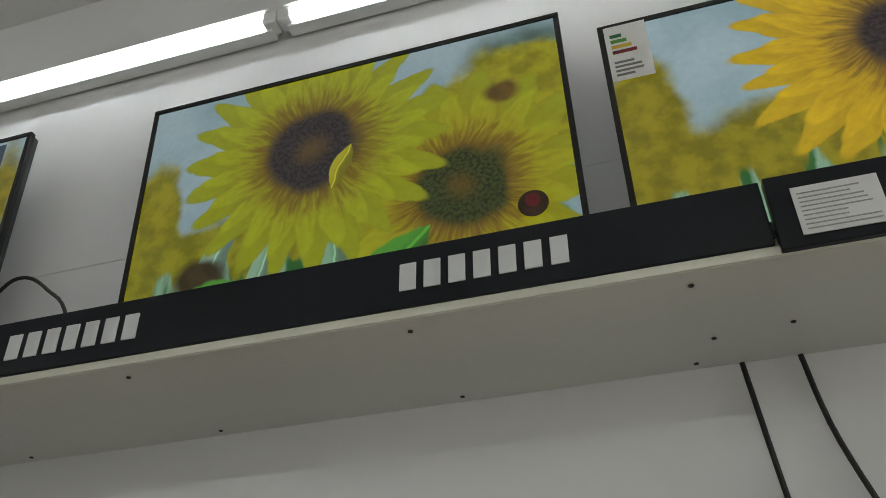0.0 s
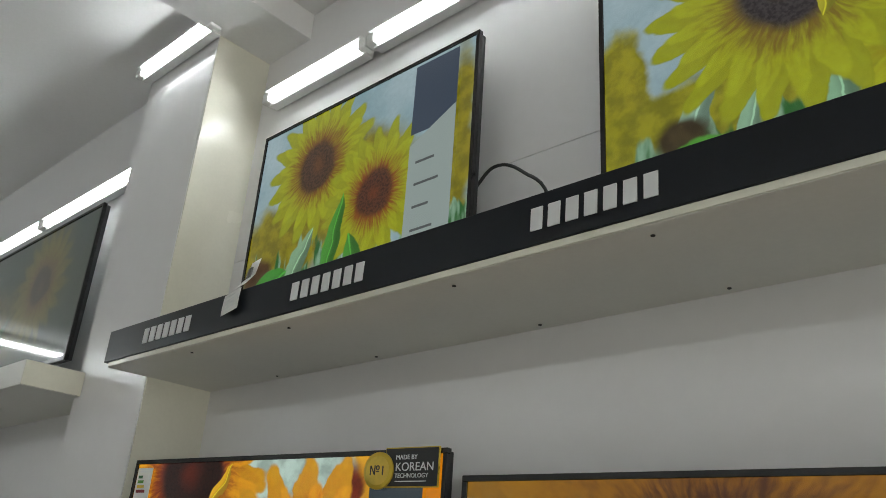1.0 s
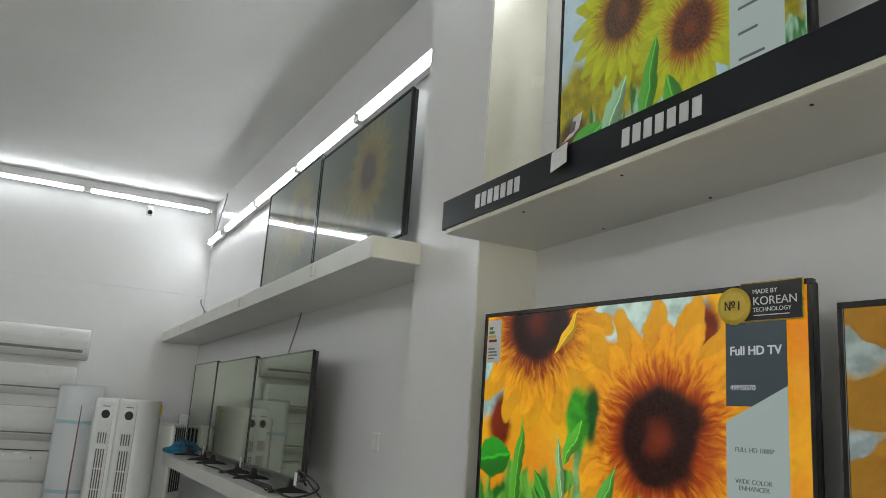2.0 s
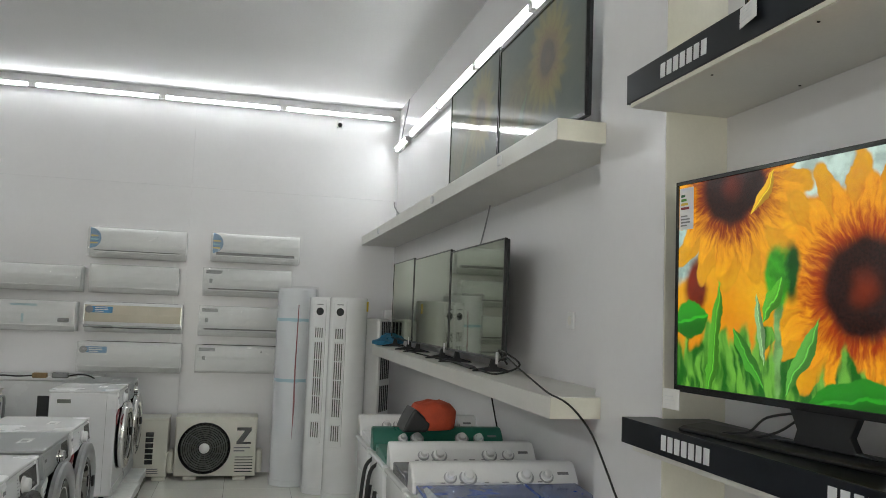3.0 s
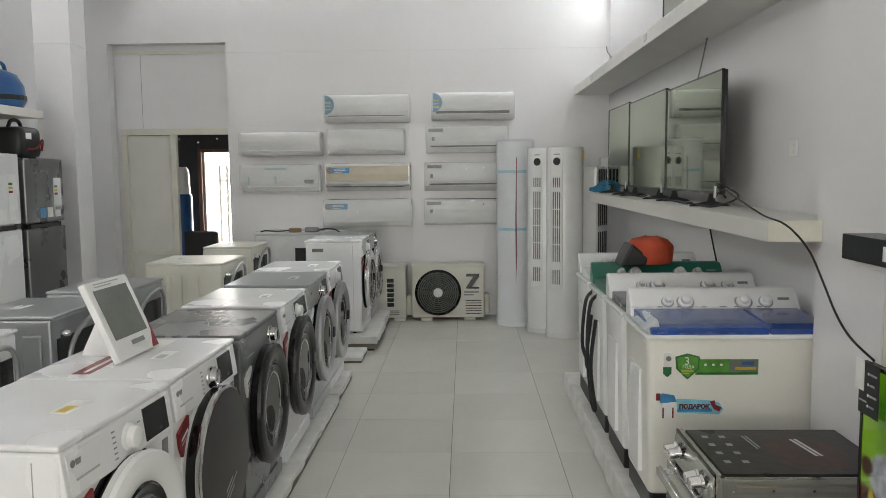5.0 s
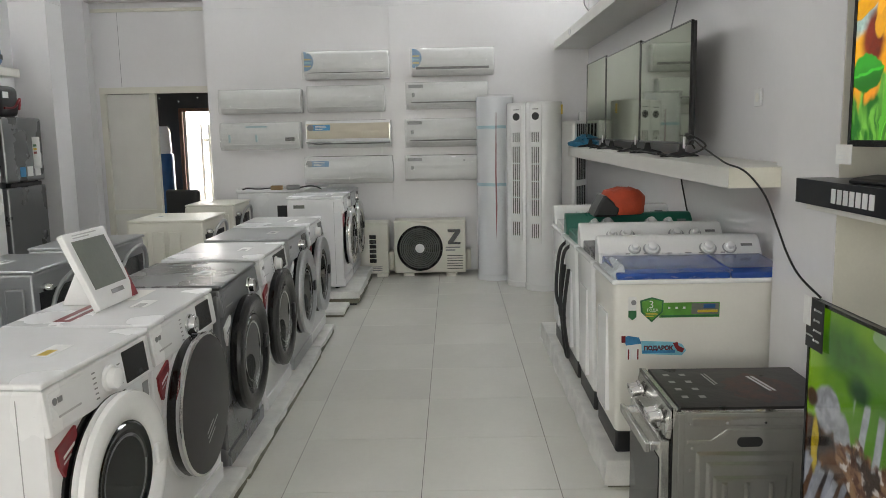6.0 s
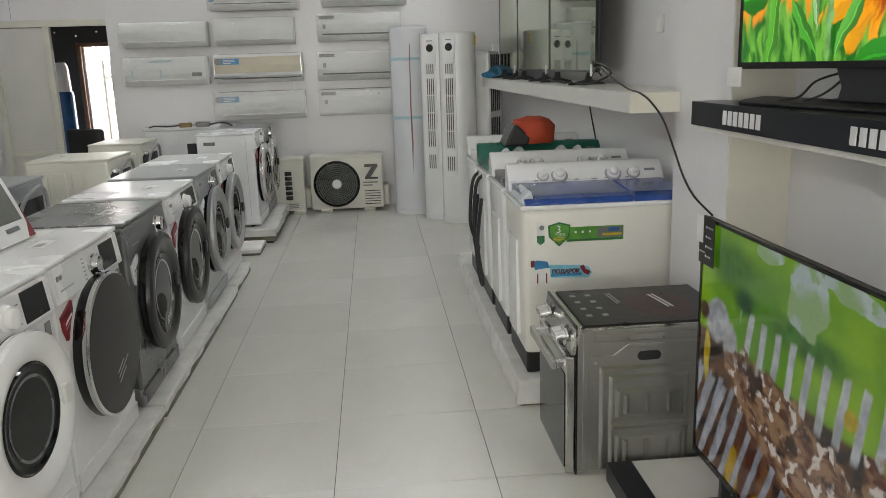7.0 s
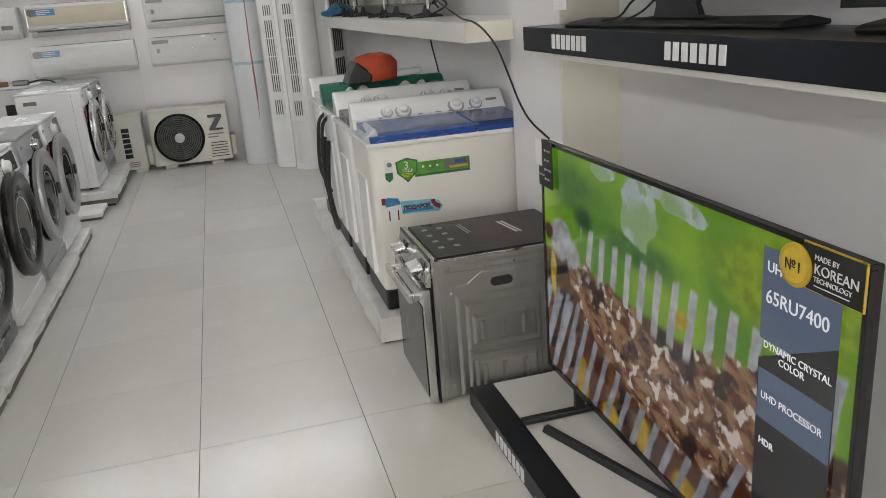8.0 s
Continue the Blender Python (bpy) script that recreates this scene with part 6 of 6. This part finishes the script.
tower(pose(-4.66, 0.875, 0, 0, 0, 90), "white tower air conditioner with slotted grilles", 1.80, False)
tb = tower(pose(-4.42, 1.035, 0, 0, 0, 90), "white tower air conditioner with a yellow label", 1.80, False, 0.17)
part("yellow_label", box(0.140, 0.168, -0.075, -0.072, 1.68, 1.77, 0.001), YELST, tb, "small yellow label")
tower(pose(-5.02, 0.60, 0, 0, 0, 90), "white tower air conditioner wrapped with tape", 1.88, True, 0.185, 0.17)
rack = thing("tower_air_conditioner", pose(-4.62, 1.33, 0, 0, 0, 60), "white tower air conditioner standing behind the others", "air conditioner", "floor-standing air conditioners")
part("body", box(-0.13, 0.10, -0.16, 0.16, 0, 1.62, 0.03), PLASTIC, rack)
for z in (0.45, 0.75, 1.05, 1.35):
    for k in range(5):
        part("grille_slot", box(0.098, 0.104, -0.12 + k * 0.05, -0.095 + k * 0.05, z, z + 0.24), SLOT, rack)


# ---- left side of the shop ----
def fridge(x0, x1, y, h, split, material, label):
    t = thing("refrigerator", pose(x1, y, 0, 0, 0, 180), label, "refrigerator", "refrigerators along the wall")
    w = x1 - x0
    part("cabinet", box(0, w, 0.03, 0.6, 0.02, h, 0.01), material, t)
    part("freezer_door", box(0.003, w - 0.003, -0.03, 0.028, split + 0.012, h - 0.006, 0.012), material, t)
    part("lower_door", box(0.003, w - 0.003, -0.03, 0.028, 0.04, split - 0.03, 0.012), material, t)
    part("handle_recess", box(0.06, w - 0.06, -0.026, 0.02, split - 0.03, split + 0.004, 0.004), BEZEL, t, "black recessed grip")
    part("energy_label", box(w - 0.17, w - 0.05, -0.032, -0.0305, h - 0.42, h - 0.16), PAPER, t, "white energy label")
    for i, c in enumerate((DGREENST, YELST, REDST)):
        part("label_bar", box(w - 0.16, w - 0.11, -0.0335, -0.032, h - 0.24 - 0.03 * i, h - 0.222 - 0.03 * i), c, t)
    for x in (0.20, 0.31, 0.43):
        part("feature_sticker", box(x, x + 0.085, -0.032, -0.0305, split + 0.05, split + 0.13), BLUEST if x < 0.25 else PAPER, t)
    for x in (0.06, w - 0.06):
        part("foot", lathe([(0.025, 0), (0.025, 0.022)], x, 0.06, 12, axis="z"), RUBBER, t)
    return t


fridge(-3.52, -2.93, -3.35, 1.72, 1.19, GREY, "tall graphite refrigerator with energy label")
fridge(-2.86, -2.26, -3.35, 1.75, 1.2, ENAMEL, "tall white refrigerator with stickers")
fridge(-2.2, -1.6, -3.35, 1.75, 1.2, SILVER, "tall silver refrigerator along the wall")
ls = shelf("wall_shelf", "white shelf above the refrigerators", -3.6, -1.4, -4.04, -3.5, 2.06, 2.13)
vac = thing("vacuum_cleaner", pose(-3.32, -3.7, 2.131), "blue rounded vacuum cleaner on the shelf", "vacuum cleaner")
part("body", lathe([(0.16, 0.0), (0.19, 0.05), (0.18, 0.18), (0.13, 0.27), (0.04, 0.31)], 0, 0, 24, axis="z"), BLUEPL, vac, smooth=True)
part("handle", tube([(-0.1, 0, 0.27), (-0.06, 0, 0.36), (0.06, 0, 0.36), (0.1, 0, 0.27)], 0.016), BLUEPL, vac, smooth=True)
part("dark_band", lathe([(0.195, 0.06), (0.196, 0.08), (0.195, 0.1)], 0, 0, 24, axis="z"), BLACK, vac)
vc = thing("vacuum_cleaner", pose(-3.24, -3.55, 1.721), "black and red vacuum cleaner on a refrigerator", "vacuum cleaner")
part("body", box(-0.15, 0.15, -0.14, 0.14, 0.0, 0.25, 0.05, None, 3), BLACK, vc, smooth=True)
part("red_trim", tube([(-0.12, 0.145, 0.06), (-0.14, 0.145, 0.15), (-0.05, 0.145, 0.08), (0.1, 0.145, 0.07)], 0.01), REDST, vc, "red trim", True)
part("label", box(0.02, 0.1, 0.14, 0.143, 0.15, 0.2), PAPER, vc)
part("handle", tube([(-0.1, 0, 0.24), (-0.05, 0, 0.3), (0.05, 0, 0.3), (0.1, 0, 0.24)], 0.015), BLACK, vc, smooth=True)
jar = thing("refrigerator", pose(-5.1, -1.62, 0, 0, 0, 90), "low white chest cabinet against the wall", "cabinet")
part("cabinet", box(-0.5, 0.42, 0, 0.42, 0.02, 0.935, 0.012), ENAMEL, jar)
part("open_bay", box(-0.08, 0.10, -0.003, 0.01, 0.55, 0.80, 0.003), SLOT, jar, "dark open bay")
part("lid", box(-0.51, 0.43, -0.006, 0.43, 0.937, 0.975, 0.01), ENAMEL, jar)
jar.name = "chest_cabinet"
tl = thing("power_adapter", pose(-4.95, -1.62, 0.976, 0, 0, 90), "brown power adapter with its cord on the cabinet", "adapter")
part("block", box(-0.10, 0.02, -0.03, 0.03, 0.0, 0.045, 0.008), CARTON, tl)
part("plug", box(0.06, 0.20, -0.025, 0.03, 0.0, 0.05, 0.012), GREY, tl)
part("cord", tube([(-0.40, 0.02, 0.006), (-0.34, -0.02, 0.02), (-0.22, 0.0, 0.012), (-0.10, 0.0, 0.02)], 0.007), RUBBER, tl, smooth=True)
part("cord", tube([(0.20, 0.0, 0.02), (0.30, 0.01, 0.035), (0.40, 0.0, 0.012), (0.445, 0.0, -0.05), (0.448, 0.02, -0.14)], 0.007), RUBBER, tl, smooth=True)
ch = thing("office_chair", pose(-5.05, -2.68, 0, 0, 0, 70), "black office chair by the doorway", "chair")
bm = box(-0.21, 0.21, -0.03, 0.03, 0.58, 1.02, 0.028, None, 3)
for v in bm.verts:
    v.co.y += 0.25 * v.co.x * v.co.x * 4 - 0.03
    if v.co.z > 0.8:
        v.co.z -= 0.9 * v.co.x * v.co.x
part("backrest", bm, RUBBER, ch, smooth=True)
part("seat", box(-0.22, 0.22, -0.44, 0.0, 0.42, 0.50, 0.03, None, 3), RUBBER, ch, smooth=True)
part("back_bar", box(-0.03, 0.03, 0.02, 0.04, 0.40, 0.65, 0.006), BLACK, ch)
part("column", lathe([(0.03, 0.06), (0.025, 0.43)], 0, -0.22, 14, axis="z"), BLACK, ch)
for i in range(5):
    a = 2 * math.pi * i / 5
    part("leg", tube([(0.0, -0.22, 0.07), (0.27 * math.cos(a), -0.22 + 0.27 * math.sin(a), 0.03)], 0.018, 8, None, 2), BLACK, ch)


# ---- cables and small fittings ----
def cable(pts, r, label, material=RUBBER):
    return lone("power_cable", tube(pts, r), material, label, "cable", smooth=True)


cable([(3.345, 1.715, 2.403), (3.36, 1.71, 2.2), (3.385, 1.71, 1.9), (3.41, 1.71, 1.4)], 0.0048, "black power cable hanging below the shelf")
cable([(3.44, 1.715, 2.403), (3.46, 1.71, 2.25), (3.525, 1.71, 2.05), (3.64, 1.71, 1.8), (3.73, 1.71, 1.4)], 0.0048, "black power cable curving below the shelf")
cable([(1.72, 1.67, 2.43), (1.70, 1.65, 2.72), (1.75, 1.65, 2.82), (1.81, 1.65, 2.835), (1.88, 1.65, 2.79), (1.955, 1.65, 2.70), (2.0, 1.66, 2.43)], 0.0045, "thin black cable looping behind the sign")
cable([(-1.35, 1.48, 1.40), (-1.0, 1.42, 1.47), (-0.62, 1.36, 1.44), (-0.2, 1.30, 1.40), (0.02, 1.265, 1.385), (0.19, 1.255, 1.375), (0.30, 1.26, 1.345), (0.407, 1.27, 1.285), (0.52, 1.27, 1.19), (0.609, 1.27, 1.11), (0.70, 1.275, 1.05), (0.80, 1.30, 1.0)], 0.0038, "black power cable sagging from shelf to television")
cable([(-1.2, 1.5, 1.42), (-1.1, 1.42, 1.50), (-0.85, 1.45, 1.44), (-0.95, 1.36, 1.385), (-1.4, 1.38, 1.38), (-1.9, 1.40, 1.38)], 0.005, "black cable coiled on the shelf")
cable([(-2.0, 1.36, 1.38), (-1.8, 1.33, 1.395), (-1.5, 1.36, 1.38), (-1.25, 1.31, 1.39), (-1.6, 1.42, 1.38), (-2.4, 1.40, 1.38)], 0.005, "black cable coiled on the shelf")
cable([(-3.2, 1.36, 1.38), (-2.9, 1.33, 1.39), (-2.7, 1.38, 1.38), (-2.5, 1.34, 1.39), (-2.2, 1.38, 1.38)], 0.005, "black cable lying on the shelf")
cable([(-1.8, 1.58, 1.37), (-1.74, 1.585, 1.21), (-1.6, 1.59, 1.0), (-1.5, 1.6, 0.8)], 0.005, "black cable hanging under the shelf")
cable([(-1.93, 1.60, 2.40), (-1.94, 1.59, 2.33), (-1.99, 1.58, 2.22), (-2.06, 1.56, 2.05)], 0.005, "grey cable hanging down to a television", INK)
cable([(-4.0, 1.45, 2.49), (-4.05, 1.40, 2.56), (-4.02, 1.35, 2.62), (-4.0, 1.34, 2.66)], 0.005, "grey cable end standing up on the shelf", INK)
cable([(-5.3, YA - 0.02, 3.5), (-5.15, YA - 0.03, 3.62), (-5.0, YA - 0.02, 3.8), (-5.0, YA - 0.01, 3.89)], 0.005, "thin cable from lamp to ceiling", INK)
cable([(0.80, 1.44, 1.357), (0.86, 1.43, 1.358), (0.93, 1.44, 1.372), (1.00, 1.46, 1.385), (1.05, 1.48, 1.43), (1.16, 1.505, 1.458)], 0.0035, "black cable behind the middle sign")
cable([(0.82, 1.47, 1.357), (0.92, 1.46, 1.358), (1.01, 1.47, 1.372), (1.09, 1.49, 1.40), (1.17, 1.51, 1.458)], 0.0035, "black cable rising to a television")
bar = thing("soundbar", pose(0, 0, 0), "loose black stand bar lying on the platform", "stand")
part("bar", prism([(0, 0.073), (0.012, 0.092), (0.03, 0.092), (0.042, 0.073)], -0.27, 0.27, None, 0.003), BLACK, bar)
bar.matrix_world = pose(1.33, 1.215, 0, 0, 0, 20)
bar.name = "stand_bar"
for x, z in ((-0.657, 1.67),):
    o = thing("wall_socket", pose(x, YA, z), "white square wall socket", "socket")
    part("plate", box(-0.042, 0.042, -0.012, 0, -0.042, 0.042, 0.004), PLASTIC, o)
    part("insert", lathe([(0.022, -0.0135), (0.022, -0.012)], 0, 0, 18), SHELF, o)
cc = thing("camera_dome", pose(XW, 0.98, 3.68, 0, 0, 90), "small white and dark surveillance device on the wall", "device")
part("mount", box(-0.03, 0.03, -0.05, 0, -0.035, 0.055, 0.008), PLASTIC, cc)
part("eye", lathe([(0.022, -0.06), (0.026, -0.048)], 0, -0.01, 16), BEZEL, cc)
cc.name = "wall_sensor"
bag = thing("plastic_bag", pose(-4.55, 1.42, 1.371), "crumpled blue plastic bag on the shelf", "bag")
bm = lathe([(0.16, 0.0), (0.17, 0.03), (0.11, 0.08), (0.03, 0.10)], 0, 0, 20, axis="z")
for v in bm.verts:
    v.co += Vector((rnd.uniform(-1, 1), rnd.uniform(-1, 1), rnd.uniform(0, 1))) * 0.02
part("film", bm, BLUEBAG, bag)
hp = thing("white_carton", pose(-4.72, 1.5, 1.371), "white glossy carton standing on the shelf", "box")
part("body", box(-0.06, 0.06, -0.09, 0.09, 0, 0.33, 0.01), PLASTIC, hp)
for x, z in ((0.475, 2.2), (0.475, 2.0), (0.475, 1.62), (0.475, 1.05)):
    lone("screw_cap", lathe([(0.007, 0.0), (0.007, 0.003)], 0, 0, 10, axis="z"), SLOT, "small dark screw head on the column", "screw", group="screw heads").matrix_world = pose(x, 1.56, z, 0, 90, 0)

# ---- floor tiles ----
fl = lone("floor", box(XW - 0.25, XB + 0.2, YL - 0.25, YB + 0.3, -0.15, -0.003), GROUT, "pale glossy square tiled floor", "floor", "structure")
tile_mesh = bpy.data.meshes.new("tile")
bm = box(0.0012, 0.5988, 0.0012, 0.5988, -0.012, 0.0, 0.0008, None, 1)
bm.to_mesh(tile_mesh)
bm.free()
tile_mesh.materials.append(TILE)
rnd = random.Random(12)
for i in range(-10, 16):
    for j in range(-7, 3):
        x0, y0 = i * 0.6, j * 0.6
        if x0 < XW - 0.5 or y0 + 0.6 < YL:
            continue
        o = new("tile", tile_mesh)
        o.parent = fl
        o.location = (x0, y0, rnd.uniform(-0.0004, 0.0))
